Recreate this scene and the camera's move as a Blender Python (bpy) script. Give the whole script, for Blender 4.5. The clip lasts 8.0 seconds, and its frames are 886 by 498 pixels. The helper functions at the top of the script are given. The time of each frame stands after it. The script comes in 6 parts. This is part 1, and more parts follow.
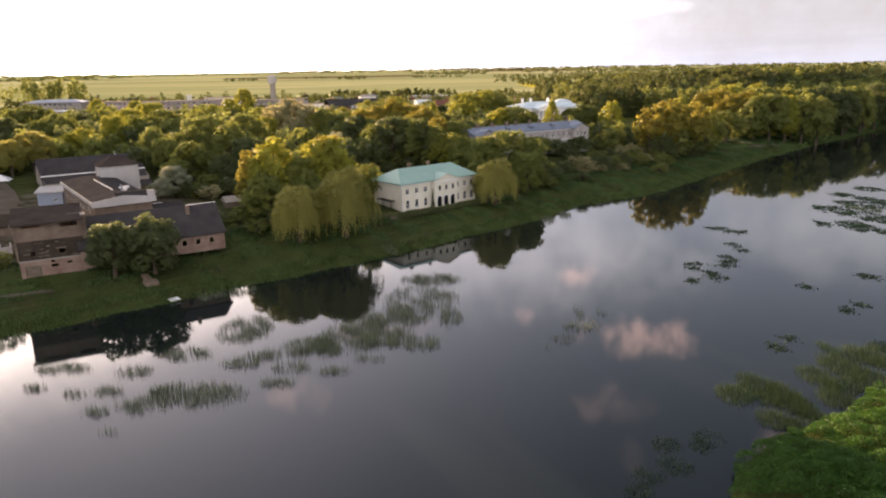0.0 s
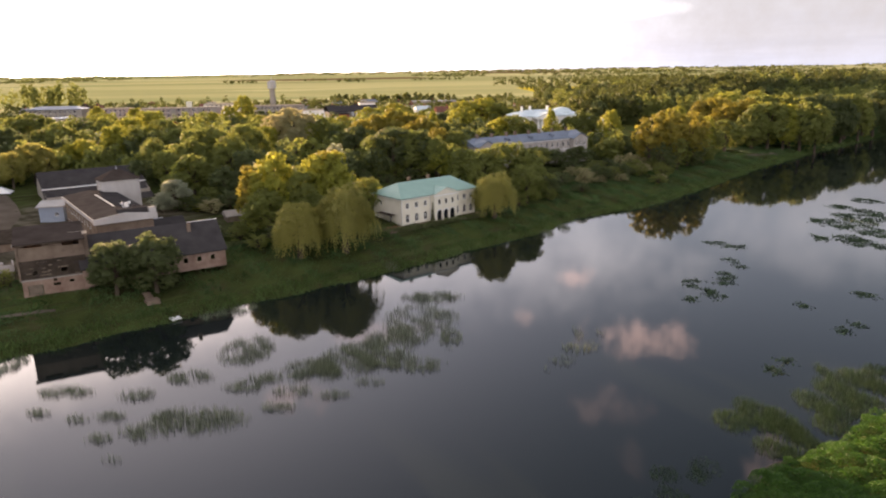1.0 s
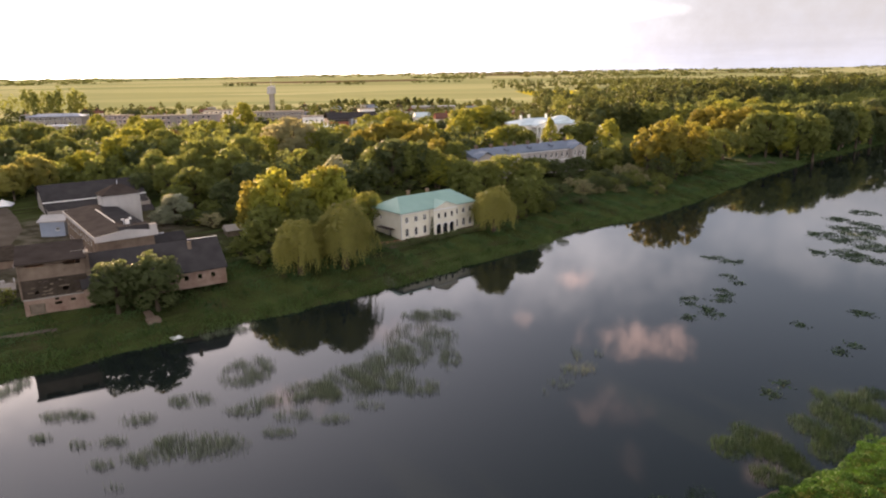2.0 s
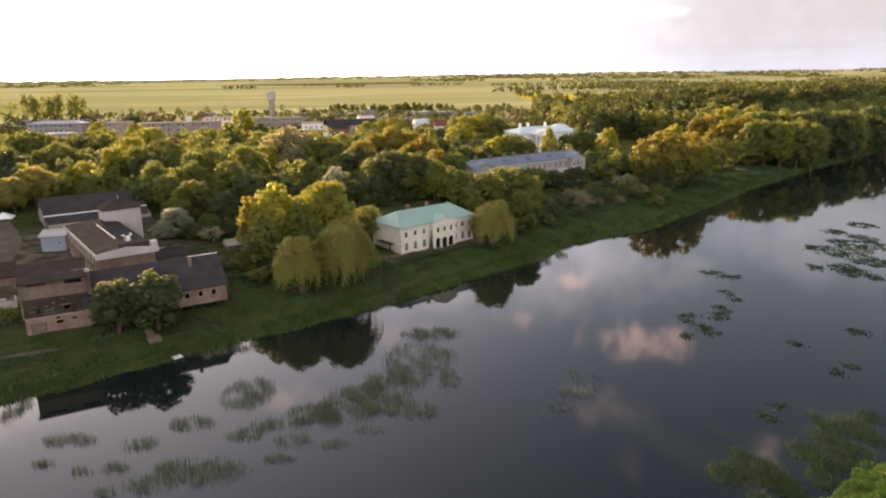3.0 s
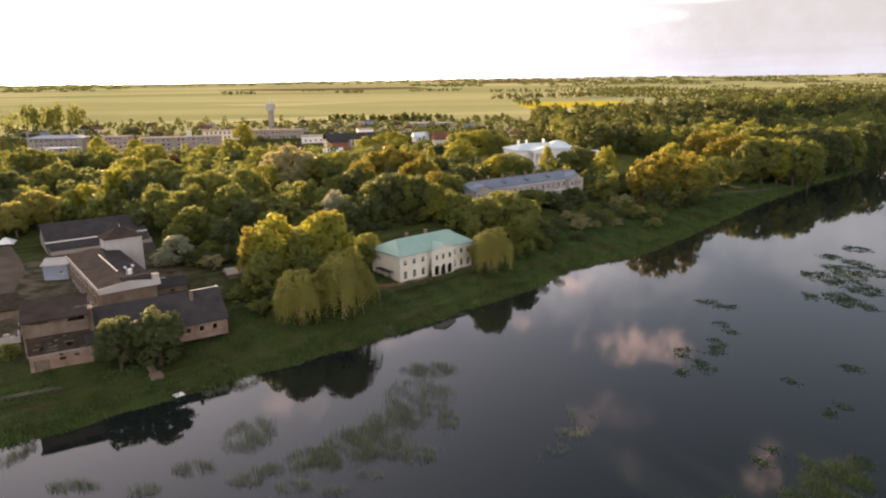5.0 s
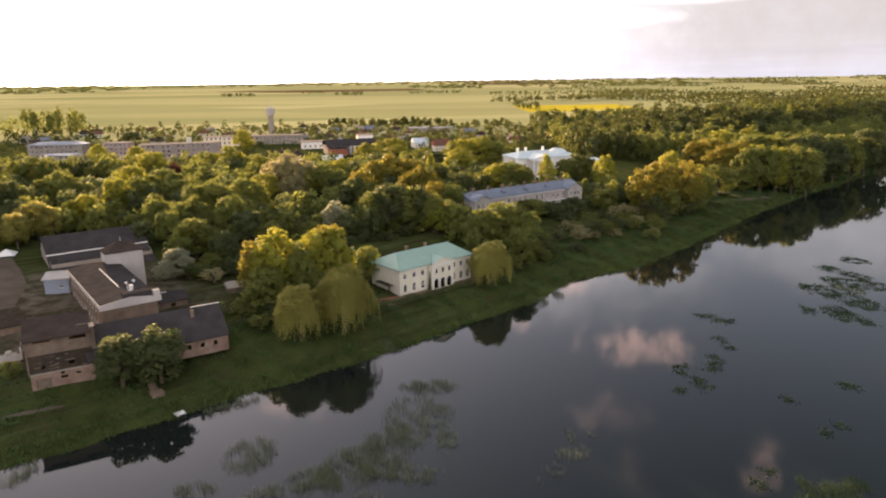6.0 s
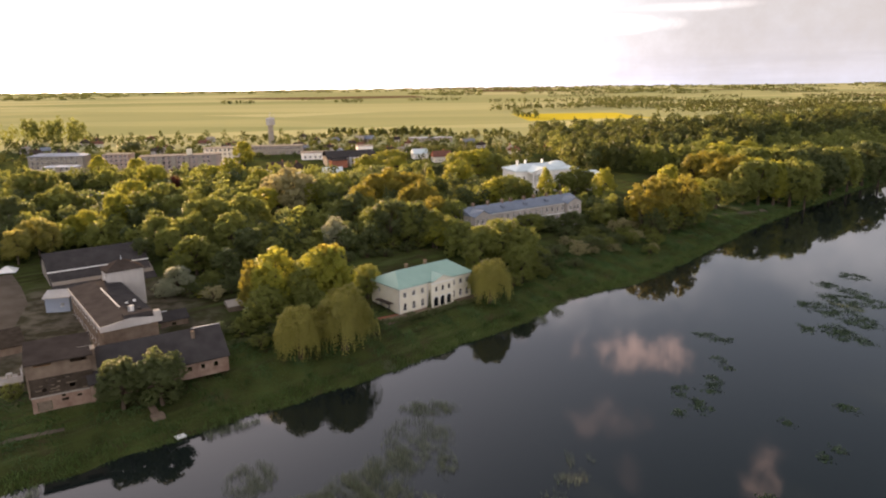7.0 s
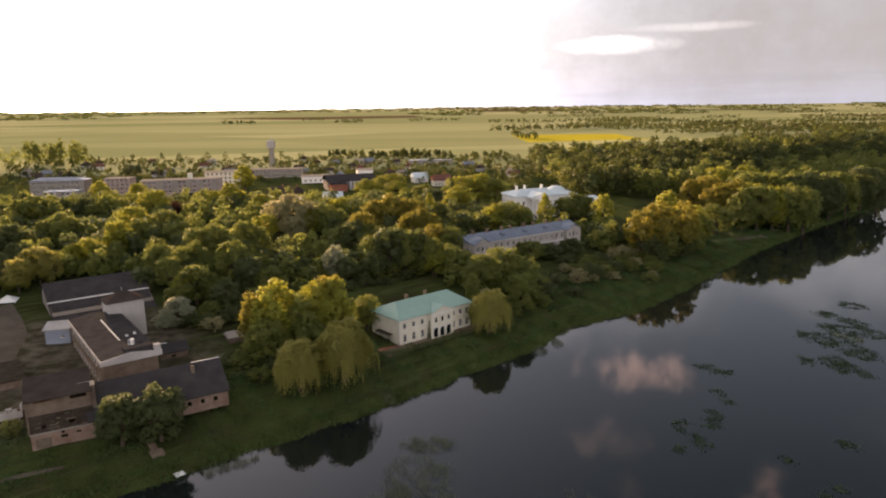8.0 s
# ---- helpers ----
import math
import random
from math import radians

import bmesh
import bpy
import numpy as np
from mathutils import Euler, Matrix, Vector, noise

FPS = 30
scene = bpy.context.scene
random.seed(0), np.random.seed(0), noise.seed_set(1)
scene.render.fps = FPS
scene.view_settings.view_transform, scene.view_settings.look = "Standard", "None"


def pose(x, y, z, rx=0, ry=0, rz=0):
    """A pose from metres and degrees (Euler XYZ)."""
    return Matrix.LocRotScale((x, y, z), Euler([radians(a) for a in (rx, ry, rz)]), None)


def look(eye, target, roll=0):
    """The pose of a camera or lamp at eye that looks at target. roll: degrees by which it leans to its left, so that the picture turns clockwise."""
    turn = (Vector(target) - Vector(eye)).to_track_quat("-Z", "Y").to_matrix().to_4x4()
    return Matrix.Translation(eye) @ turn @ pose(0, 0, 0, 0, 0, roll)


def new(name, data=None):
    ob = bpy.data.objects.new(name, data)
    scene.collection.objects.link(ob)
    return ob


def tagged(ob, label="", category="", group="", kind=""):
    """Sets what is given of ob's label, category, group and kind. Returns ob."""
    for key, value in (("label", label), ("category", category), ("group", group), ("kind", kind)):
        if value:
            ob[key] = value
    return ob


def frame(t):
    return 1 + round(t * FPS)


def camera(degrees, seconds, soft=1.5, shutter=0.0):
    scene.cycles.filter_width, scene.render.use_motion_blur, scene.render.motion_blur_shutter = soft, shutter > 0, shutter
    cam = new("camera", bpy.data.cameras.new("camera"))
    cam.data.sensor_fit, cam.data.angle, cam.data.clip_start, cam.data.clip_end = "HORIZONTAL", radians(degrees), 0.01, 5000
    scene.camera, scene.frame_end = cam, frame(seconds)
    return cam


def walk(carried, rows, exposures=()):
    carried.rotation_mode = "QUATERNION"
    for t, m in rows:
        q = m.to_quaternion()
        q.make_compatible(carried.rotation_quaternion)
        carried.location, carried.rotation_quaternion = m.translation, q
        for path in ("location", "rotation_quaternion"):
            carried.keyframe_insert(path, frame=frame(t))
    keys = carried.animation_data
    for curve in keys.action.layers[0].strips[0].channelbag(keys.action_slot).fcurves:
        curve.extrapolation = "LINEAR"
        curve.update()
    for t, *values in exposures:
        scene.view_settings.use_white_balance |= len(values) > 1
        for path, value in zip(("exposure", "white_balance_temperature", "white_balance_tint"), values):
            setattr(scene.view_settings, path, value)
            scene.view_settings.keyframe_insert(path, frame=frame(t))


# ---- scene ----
cam = camera(66.0, 8.0, 2.1)
# seconds, x, y, z, yaw, pitch, lean to the right
ROWS = [
    (0.0, 0.00, 0.00, 44.60, -0.000, -14.816, 0.952),
    (0.5, -0.02, 0.04, 46.56, -0.035, -14.785, 0.938),
    (1.0, -0.07, 0.05, 48.45, -0.068, -14.717, 0.923),
    (1.5, -0.05, 0.10, 50.37, -0.101, -14.655, 0.910),
    (3.0, 0.03, 0.21, 56.19, -0.195, -14.465, 0.855),
    (3.5, 0.08, 0.25, 58.15, -0.224, -14.401, 0.842),
    (4.0, 0.09, 0.24, 60.12, -0.251, -14.356, 0.825),
    (4.5, 0.14, 0.22, 61.98, -0.276, -14.266, 0.803),
    (6.0, 0.19, 0.33, 67.91, -0.348, -14.130, 0.752),
    (6.5, 0.19, 0.43, 69.81, -0.375, -14.074, 0.734),
    (7.0, 0.15, 0.49, 71.75, -0.404, -13.631, 0.713),
    (7.5, 0.16, 0.56, 73.75, -0.427, -12.717, 0.699),
    (8.0, 0.14, 0.64, 75.75, -0.453, -12.096, 0.686),
]
walk(cam, [(t, pose(x, y, z, 90 + pitch, 0, yaw) @ pose(0, 0, 0, 0, 0, -lean)) for t, x, y, z, yaw, pitch, lean in ROWS],
     [(0.0, 1.95, 7150, 25), (4.0, 1.98, 7350, 25), (6.5, 1.92, 7450, 25), (7.2, 1.83, 7450, 25), (8.0, 1.50, 7450, 25)])

# ---------------------------------------------------------------- light
SKY_GAIN, HAZE, CLOUD, GLOW = 0.052, (0.215, 0.255, 0.320), (0.95, 0.71, 0.63), 3.3
BACK_FILL = (0.39, 0.43, 0.48)
SUN_AZ, SUN_EL = radians(-30), radians(7.2)
sun_data = bpy.data.lights.new("sun", "SUN")
sun_data.energy, sun_data.angle, sun_data.color = 5.0, radians(0.8), (1.0, 0.73, 0.41)
sun = new("sun", sun_data)
to_sun = Vector((math.sin(SUN_AZ) * math.cos(SUN_EL), math.cos(SUN_AZ) * math.cos(SUN_EL), math.sin(SUN_EL)))
sun.matrix_world = look(to_sun * 300, (0, 0, 0))

world = bpy.data.worlds.new("evening_sky")
scene.world = world
world.use_nodes = True
wn, wl = world.node_tree.nodes, world.node_tree.links
wn.clear()


def wmath(op, a, b=None, c=None, clamp=False):
    n = wn.new("ShaderNodeMath")
    n.operation, n.use_clamp = op, clamp
    for i, v in enumerate((a, b, c)):
        if v is None:
            continue
        if isinstance(v, (int, float)):
            n.inputs[i].default_value = v
        else:
            wl.new(v, n.inputs[i])
    return n.outputs[0]


def wmix(fac, a, b):
    n = wn.new("ShaderNodeMix")
    n.data_type = "RGBA"
    for sock, v in ((n.inputs[0], fac), (n.inputs[6], a), (n.inputs[7], b)):
        if isinstance(v, (int, float)):
            sock.default_value = v
        elif isinstance(v, tuple):
            sock.default_value = (*v, 1)
        else:
            wl.new(v, sock)
    return n.outputs[2]


sky = wn.new("ShaderNodeTexSky")
sky.sky_type, sky.sun_disc = "NISHITA", False
sky.sun_elevation, sky.sun_rotation = SUN_EL, SUN_AZ
sky.air_density, sky.dust_density, sky.ozone_density = 1.0, 0.7, 1.2
where = wn.new("ShaderNodeTexCoord").outputs["Generated"]
split = wn.new("ShaderNodeSeparateXYZ")
wl.new(where, split.inputs[0])
dx, dy, dz = split.outputs
flat = wmath("ADD", wmath("MAXIMUM", dz, 0.0), 0.06)
plane = wn.new("ShaderNodeCombineXYZ")
wl.new(wmath("DIVIDE", dx, flat), plane.inputs[0])
wl.new(wmath("DIVIDE", dy, flat), plane.inputs[1])


def wnoise(vec, scale, detail, rough=0.55):
    n = wn.new("ShaderNodeTexNoise")
    n.inputs["Scale"].default_value, n.inputs["Detail"].default_value, n.inputs["Roughness"].default_value = scale, detail, rough
    wl.new(vec, n.inputs["Vector"])
    return n.outputs["Fac"]


def wrange(v, lo, hi):
    n = wn.new("ShaderNodeMapRange")
    n.interpolation_type = "SMOOTHSTEP"
    if lo > hi:
        lo, hi = hi, lo
        n.inputs[3].default_value, n.inputs[4].default_value = 1.0, 0.0
    n.inputs[1].default_value, n.inputs[2].default_value = lo, hi
    wl.new(v, n.inputs[0])
    return n.outputs[0]


azim = wmath("ARCTAN2", dx, dy)
elev = wmath("ARCSINE", dz)
veil_noise = wnoise(plane.outputs[0], 0.30, 6)
small_noise = wnoise(where, 17.0, 7, 0.66)
# drifting evening clouds: azimuth, elevation, half widths (degrees), density
CLOUDS = [(16.4, 21.6, 5.2, 1.6, 0.85), (19.8, 21.0, 1.3, 1.7, 1.1), (11.4, 17.0, 1.5, 0.9, 0.8), (7.2, 20.4, 1.0, 0.7, 0.5), (-13.0, 26.5, 3.4, 1.5, 0.7), (15.0, 27.0, 3.0, 1.8, 0.24), (27.5, 29.0, 1.8, 2.4, 0.7), (17.5, 31.0, 1.6, 1.5, 0.14), (-4.5, 21.5, 5.0, 1.2, 0.35)]
PALE = [(14.6, 4.3, 4.6, 0.8, 1.15), (19.0, 5.4, 5.0, 0.4, 0.4), (8.6, 7.8, 3.6, 1.0, 0.9), (3.0, 9.5, 4.0, 1.0, 0.8), (8.0, 16.0, 16.0, 5.0, 0.62), (31.0, 12.5, 12.0, 3.6, 0.30)]
GREYS = [(28.0, 4.5, 24.0, 7.0, 1.45), (13.0, 6.2, 7.0, 0.9, 0.6)]


def bank(rows, density, rag=6.0):
    got = 0.0
    for caz, cel, waz, wel, dens in rows:
        a = wmath("DIVIDE", wmath("SUBTRACT", azim, radians(caz)), radians(waz))
        b = wmath("DIVIDE", wmath("SUBTRACT", elev, radians(cel)), radians(wel))
        d = wmath("ADD", wmath("MULTIPLY", a, a), wmath("MULTIPLY", b, b))
        soft = wmath("SUBTRACT", wmath("ADD", 1.0, wmath("MULTIPLY", wmath("SUBTRACT", small_noise, 0.5), rag)), d)
        got = wmath("MAXIMUM", got, wmath("MULTIPLY", wrange(soft, -0.3, 1.9), dens * density))
    return wmath("MINIMUM", got, 1.0)


cloud, pale, grey = bank(CLOUDS, 0.75, 8.0), bank(PALE, 0.9, 3.0), bank(GREYS, 0.9, 1.3)
# pale evening haze low over the horizon, brightest round the sun
toward = wmath("ADD", wmath("ADD", wmath("MULTIPLY", dx, to_sun.x), wmath("MULTIPLY", dy, to_sun.y)), wmath("MULTIPLY", dz, to_sun.z))
glow = wmath("POWER", wmath("MAXIMUM", toward, 0.0), 16.0)
# the bright hazy layer low in the sky, reaching higher towards the sun, with a ragged upper edge
edge = wmath("ADD", wmath("ADD", elev, wmath("MULTIPLY", azim, 0.18)), wmath("MULTIPLY", wmath("SUBTRACT", small_noise, 0.5), 0.10))
layer = wmath("ADD", wmath("MULTIPLY", wmath("SUBTRACT", 1.0, wrange(edge, radians(9), radians(20))), 0.95), 0.05)
low = wmath("POWER", wmath("SUBTRACT", 1.0, wmath("MAXIMUM", dz, 0.0), clamp=True), 3.4)
base = wn.new("ShaderNodeVectorMath")
base.operation = "SCALE"
wl.new(sky.outputs[0], base.inputs[0])
base.inputs["Scale"].default_value = SKY_GAIN
hazy = wmix(wmath("MULTIPLY", low, 0.95), base.outputs[0], HAZE)
veiled = wmix(wmath("MULTIPLY", wrange(veil_noise, 0.42, 0.70), 0.35), hazy, (0.098, 0.124, 0.172))
# unseen sky brightening behind the camera, added to fill the sides facing it
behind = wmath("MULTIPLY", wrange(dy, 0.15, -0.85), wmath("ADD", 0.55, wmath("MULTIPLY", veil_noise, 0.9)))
veiled = wmix(behind, veiled, BACK_FILL)
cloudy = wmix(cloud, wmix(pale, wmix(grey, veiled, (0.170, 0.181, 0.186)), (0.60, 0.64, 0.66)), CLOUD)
# the broad pale sheen of the sunward half of the sky
sheen = wmath("MULTIPLY", wmath("POWER", wmath("MAXIMUM", toward, 0.0), 6.0), wmath("SUBTRACT", 1.0, wmath("MULTIPLY", grey, 0.8)))
sheen_node = wn.new("ShaderNodeVectorMath")
sheen_node.operation = "MULTIPLY_ADD"
for i in range(3):
    sheen_node.inputs[1].default_value[i] = (0.44, 0.47, 0.54)[i]
wl.new(sheen, sheen_node.inputs[0])
wl.new(cloudy, sheen_node.inputs[2])
lit = wn.new("ShaderNodeVectorMath")
lit.operation = "MULTIPLY_ADD"
warm = wn.new("ShaderNodeCombineXYZ")
for i, v in enumerate((1.0, 0.93, 0.80)):
    warm.inputs[i].default_value = v * GLOW
gl = wn.new("ShaderNodeCombineXYZ")
lit_amount = wmath("MULTIPLY", wmath("MULTIPLY", glow, layer), wmath("SUBTRACT", 1.0, wmath("MULTIPLY", grey, 0.7)))
for i in range(3):
    wl.new(lit_amount, gl.inputs[i])
wl.new(warm.outputs[0], lit.inputs[0])
wl.new(gl.outputs[0], lit.inputs[1])
wl.new(sheen_node.outputs[0], lit.inputs[2])
background = wn.new("ShaderNodeBackground")
background.inputs["Strength"].default_value = 1.0
wl.new(lit.outputs[0], background.inputs["Color"])
wl.new(background.outputs[0], wn.new("ShaderNodeOutputWorld").inputs["Surface"])


# ---------------------------------------------------------------- materials
class Mat:
    """A small builder of node materials."""

    def __init__(self, name, rough=0.8, metal=0.0):
        self.m = bpy.data.materials.new(name)
        self.m.use_nodes = True
        self.n, self.l = self.m.node_tree.nodes, self.m.node_tree.links
        self.bsdf = self.n["Principled BSDF"]
        self.bsdf.inputs["Roughness"].default_value = rough
        self.bsdf.inputs["Metallic"].default_value = metal
        self.pos = self.n.new("ShaderNodeNewGeometry").outputs["Position"]

    def noise(self, scale, detail=3, rough=0.55, vec=None, stretch=None):
        n = self.n.new("ShaderNodeTexNoise")
        n.inputs["Scale"].default_value, n.inputs["Detail"].default_value, n.inputs["Roughness"].default_value = scale, detail, rough
        vec = vec or self.pos
        if stretch:
            s = self.n.new("ShaderNodeVectorMath")
            s.operation = "MULTIPLY"
            self.l.new(vec, s.inputs[0])
            s.inputs[1].default_value = stretch
            vec = s.outputs[0]
        self.l.new(vec, n.inputs["Vector"])
        return n.outputs["Fac"]

    def map(self, v, lo, hi, a=0.0, b=1.0):
        n = self.n.new("ShaderNodeMapRange")
        self.l.new(v, n.inputs[0])
        for i, x in enumerate((lo, hi, a, b)):
            n.inputs[i + 1].default_value = x
        return n.outputs[0]

    def mix(self, fac, a, b):
        n = self.n.new("ShaderNodeMix")
        n.data_type = "RGBA"
        for sock, v in ((n.inputs[0], fac), (n.inputs[6], a), (n.inputs[7], b)):
            if isinstance(v, (int, float)):
                sock.default_value = v
            elif isinstance(v, tuple):
                sock.default_value = (*v, 1)
            else:
                self.l.new(v, sock)
        return n.outputs[2]

    def math(self, op, a, b=0.0, clamp=False):
        n = self.n.new("ShaderNodeMath")
        n.operation, n.use_clamp = op, clamp
        for i, v in enumerate((a, b)):
            if isinstance(v, (int, float)):
                n.inputs[i].default_value = v
            else:
                self.l.new(v, n.inputs[i])
        return n.outputs[0]

    def random(self):
        return self.n.new("ShaderNodeObjectInfo").outputs["Random"]

    def island(self):
        return self.n.new("ShaderNodeNewGeometry").outputs["Random Per Island"]

    def color(self, v):
        if isinstance(v, tuple):
            self.bsdf.inputs["Base Color"].default_value = (*v, 1)
        else:
            self.l.new(v, self.bsdf.inputs["Base Color"])
        return self

    def bump(self, h, strength=0.4, dist=0.05):
        b = self.n.new("ShaderNodeBump")
        b.inputs["Strength"].default_value, b.inputs["Distance"].default_value = strength, dist
        self.l.new(h, b.inputs["Height"])
        self.l.new(b.outputs[0], self.bsdf.inputs["Normal"])
        return self


def surface(name, a, b, scale=0.6, fine=6.0, rough=0.85, metal=0.0, bump=0.3, stretch=None):
    """Two colours mixed by large stains and fine grain."""
    k = Mat(name, rough, metal)
    big, small = k.noise(scale, 4, stretch=stretch), k.noise(fine, 3)
    f = k.math("ADD", k.math("MULTIPLY", k.map(big, 0.3, 0.7), 0.7), k.math("MULTIPLY", small, 0.3))
    k.color(k.mix(f, a, b)).bump(small, bump, 0.03)
    k.bsdf.inputs["Specular IOR Level"].default_value = 0.35 if rough < 0.7 else 0.0
    return k.m


def leaf_material(name, dark, light, translucent=0.54, island=0.55, patch=0.25, patchy=0.3):
    """Leaves: tint by tree and by leaf, light shining through."""
    k = Mat(name, 0.6)
    f = k.math("ADD", k.math("MULTIPLY", k.island(), island), k.math("MULTIPLY", k.random(), 1.0 - island))
    f = k.math("ADD", k.math("MULTIPLY", f, 1.0 - patchy), k.math("MULTIPLY", k.map(k.noise(patch, 2), 0.3, 0.7), patchy))
    c = k.mix(f, dark, light)
    k.color(c)
    t = k.n.new("ShaderNodeBsdfTranslucent")
    brighter = k.mix(0.5, c, tuple(min(1.0, v * 1.7) for v in light))
    k.l.new(brighter, t.inputs["Color"])
    s = k.n.new("ShaderNodeMixShader")
    s.inputs[0].default_value = translucent
    k.l.new(k.bsdf.outputs[0], s.inputs[1])
    k.l.new(t.outputs[0], s.inputs[2])
    k.l.new(s.outputs[0], k.n["Material Output"].inputs["Surface"])
    k.bsdf.inputs["Specular IOR Level"].default_value = 0.25
    return k.m


LEAF = {
    "green": leaf_material("leaves_green", (0.107, 0.126, 0.035), (0.216, 0.234, 0.056)),
    "dark": leaf_material("leaves_dark", (0.070, 0.090, 0.037), (0.128, 0.151, 0.053)),
    "yellow": leaf_material("leaves_yellow_green", (0.164, 0.185, 0.034), (0.320, 0.312, 0.047)),
    "orange": leaf_material("leaves_young_orange", (0.143, 0.134, 0.029), (0.275, 0.237, 0.040)),
    "pale": leaf_material("leaves_pale", (0.231, 0.220, 0.116), (0.394, 0.356, 0.178)),
    "silver": leaf_material("leaves_silver", (0.196, 0.213, 0.144), (0.333, 0.345, 0.230)),
    "red": leaf_material("leaves_copper", (0.060, 0.022, 0.017), (0.105, 0.038, 0.024)),
    "willow": leaf_material("leaves_willow", (0.193, 0.185, 0.053), (0.347, 0.317, 0.085)),
    "forest": leaf_material("leaves_forest", (0.048, 0.060, 0.019), (0.106, 0.119, 0.031), 0.48, island=0.35, patch=0.055, patchy=0.75),
    "reed": leaf_material("reed_blades", (0.082, 0.100, 0.056), (0.185, 0.205, 0.128), 0.3, 1.0),
    "herb": leaf_material("herb_leaves", (0.020, 0.062, 0.007), (0.052, 0.125, 0.014), 0.4, 1.0),
    "weed": leaf_material("water_weed", (0.020, 0.040, 0.016), (0.050, 0.086, 0.034), 0.2, 1.0),
    "sedge": leaf_material("sedge_blades", (0.035, 0.062, 0.016), (0.095, 0.145, 0.036), 0.35, 0.6, 0.2, 0.5),
    "grass": leaf_material("grass_blades", (0.026, 0.050, 0.014), (0.072, 0.130, 0.038), 0.35, 0.5, 0.13, 0.6),
}
BARK = surface("bark", (0.06, 0.045, 0.03), (0.14, 0.11, 0.08), 1.5, 9.0, 0.95, stretch=(1, 1, 0.2))
CREAM = surface("cream_render", (0.62, 0.57, 0.44), (0.72, 0.68, 0.55), 0.35, 5.0, 0.9, bump=0.1)
WHITE = surface("white_render", (0.78, 0.75, 0.68), (0.86, 0.84, 0.78), 0.3, 5.0, 0.9, bump=0.1)
DIRTY = surface("weathered_white_render", (0.33, 0.305, 0.275), (0.52, 0.49, 0.45), 0.25, 4.0, 0.92, stretch=(1, 1, 0.35))
BRICK = surface("old_brick_and_plaster", (0.15, 0.085, 0.06), (0.34, 0.25, 0.19), 0.45, 3.5, 0.95, bump=0.5)
PLASTER = surface("stained_plaster", (0.12, 0.085, 0.062), (0.25, 0.19, 0.14), 0.4, 4.0, 0.95, bump=0.4)
GREENROOF = surface("green_metal_roof", (0.235, 0.375, 0.30), (0.30, 0.45, 0.365), 0.25, 4.0, 0.5, 0.0, 0.1)
GREYROOF = surface("grey_metal_roof", (0.12, 0.145, 0.18), (0.19, 0.22, 0.26), 0.25, 4.0, 0.5, 0.0, 0.15)
PALEROOF = surface("pale_metal_roof", (0.50, 0.58, 0.58), (0.62, 0.70, 0.69), 0.25, 4.0, 0.5, 0.0, 0.1)
DARKROOF = surface("dark_felt_roof", (0.038, 0.034, 0.033), (0.072, 0.065, 0.061), 0.3, 5.0, 0.85, bump=0.3)
BROWNROOF = surface("brown_sheet_roof", (0.044, 0.034, 0.028), (0.082, 0.064, 0.053), 0.3, 5.0, 0.85, bump=0.3)
MOSSROOF = surface("mossy_slate_roof", (0.030, 0.024, 0.018), (0.085, 0.065, 0.048), 0.6, 5.0, 0.95, bump=0.6)
REDROOF = surface("red_tile_roof", (0.13, 0.060, 0.045), (0.20, 0.095, 0.070), 0.4, 5.0, 0.9)
CONCRETE = surface("grey_concrete", (0.25, 0.218, 0.180), (0.345, 0.305, 0.258), 0.3, 4.0, 0.9)
PINKPANEL = surface("pinkish_panel_facade", (0.30, 0.235, 0.205), (0.39, 0.315, 0.275), 0.3, 4.0, 0.9)
BLUESHEET = surface("blue_grey_sheet", (0.20, 0.24, 0.29), (0.30, 0.34, 0.39), 0.4, 4.0, 0.6)
REDBRICK = surface("red_brick", (0.24, 0.09, 0.06), (0.34, 0.14, 0.09), 0.4, 5.0, 0.9)
ESTATE = surface("weathered_estate_render", (0.26, 0.235, 0.205), (0.47, 0.43, 0.38), 0.3, 4.0, 0.92, stretch=(1, 1, 0.4))
TRIM = surface("white_trim", (0.66, 0.65, 0.61), (0.76, 0.75, 0.71), 0.8, 6.0, 0.8, bump=0.05)
WOOD = surface("grey_wood", (0.11, 0.085, 0.06), (0.20, 0.16, 0.12), 1.2, 8.0, 0.9)
DIRT = surface("pale_dirt", (0.085, 0.067, 0.048), (0.16, 0.13, 0.10), 0.15, 2.0, 0.95)
STEEL = surface("painted_steel", (0.42, 0.43, 0.44), (0.55, 0.56, 0.57), 0.5, 4.0, 0.5)
glass = Mat("window_glass", 0.08)
glass.color(glass.mix(glass.random(), (0.006, 0.007, 0.009), (0.022, 0.024, 0.027)))
glass.bsdf.inputs["Specular IOR Level"].default_value = 0.14
GLASS = glass.m

# water: dark, smooth, with a faint ripple
w = Mat("river_water", 0.035)
w.color(w.mix(w.noise(0.02, 3), (0.006, 0.010, 0.010), (0.012, 0.016, 0.013)))
w.bsdf.inputs["IOR"].default_value = 1.33
w.bsdf.inputs["Specular IOR Level"].default_value = 0.6
rip = w.math("ADD", w.math("MULTIPLY", w.noise(0.35, 4, stretch=(1.0, 0.6, 1.0)), 0.6), w.math("MULTIPLY", w.noise(2.2, 2), 0.12))
w.bump(rip, 0.035, 0.25)
WATER = w.m


# ---------------------------------------------------------------- helpers for meshes
def mesh_of(name, bm):
    me = bpy.data.meshes.new(name)
    bm.normal_update()
    bm.to_mesh(me)
    bm.free()
    return me


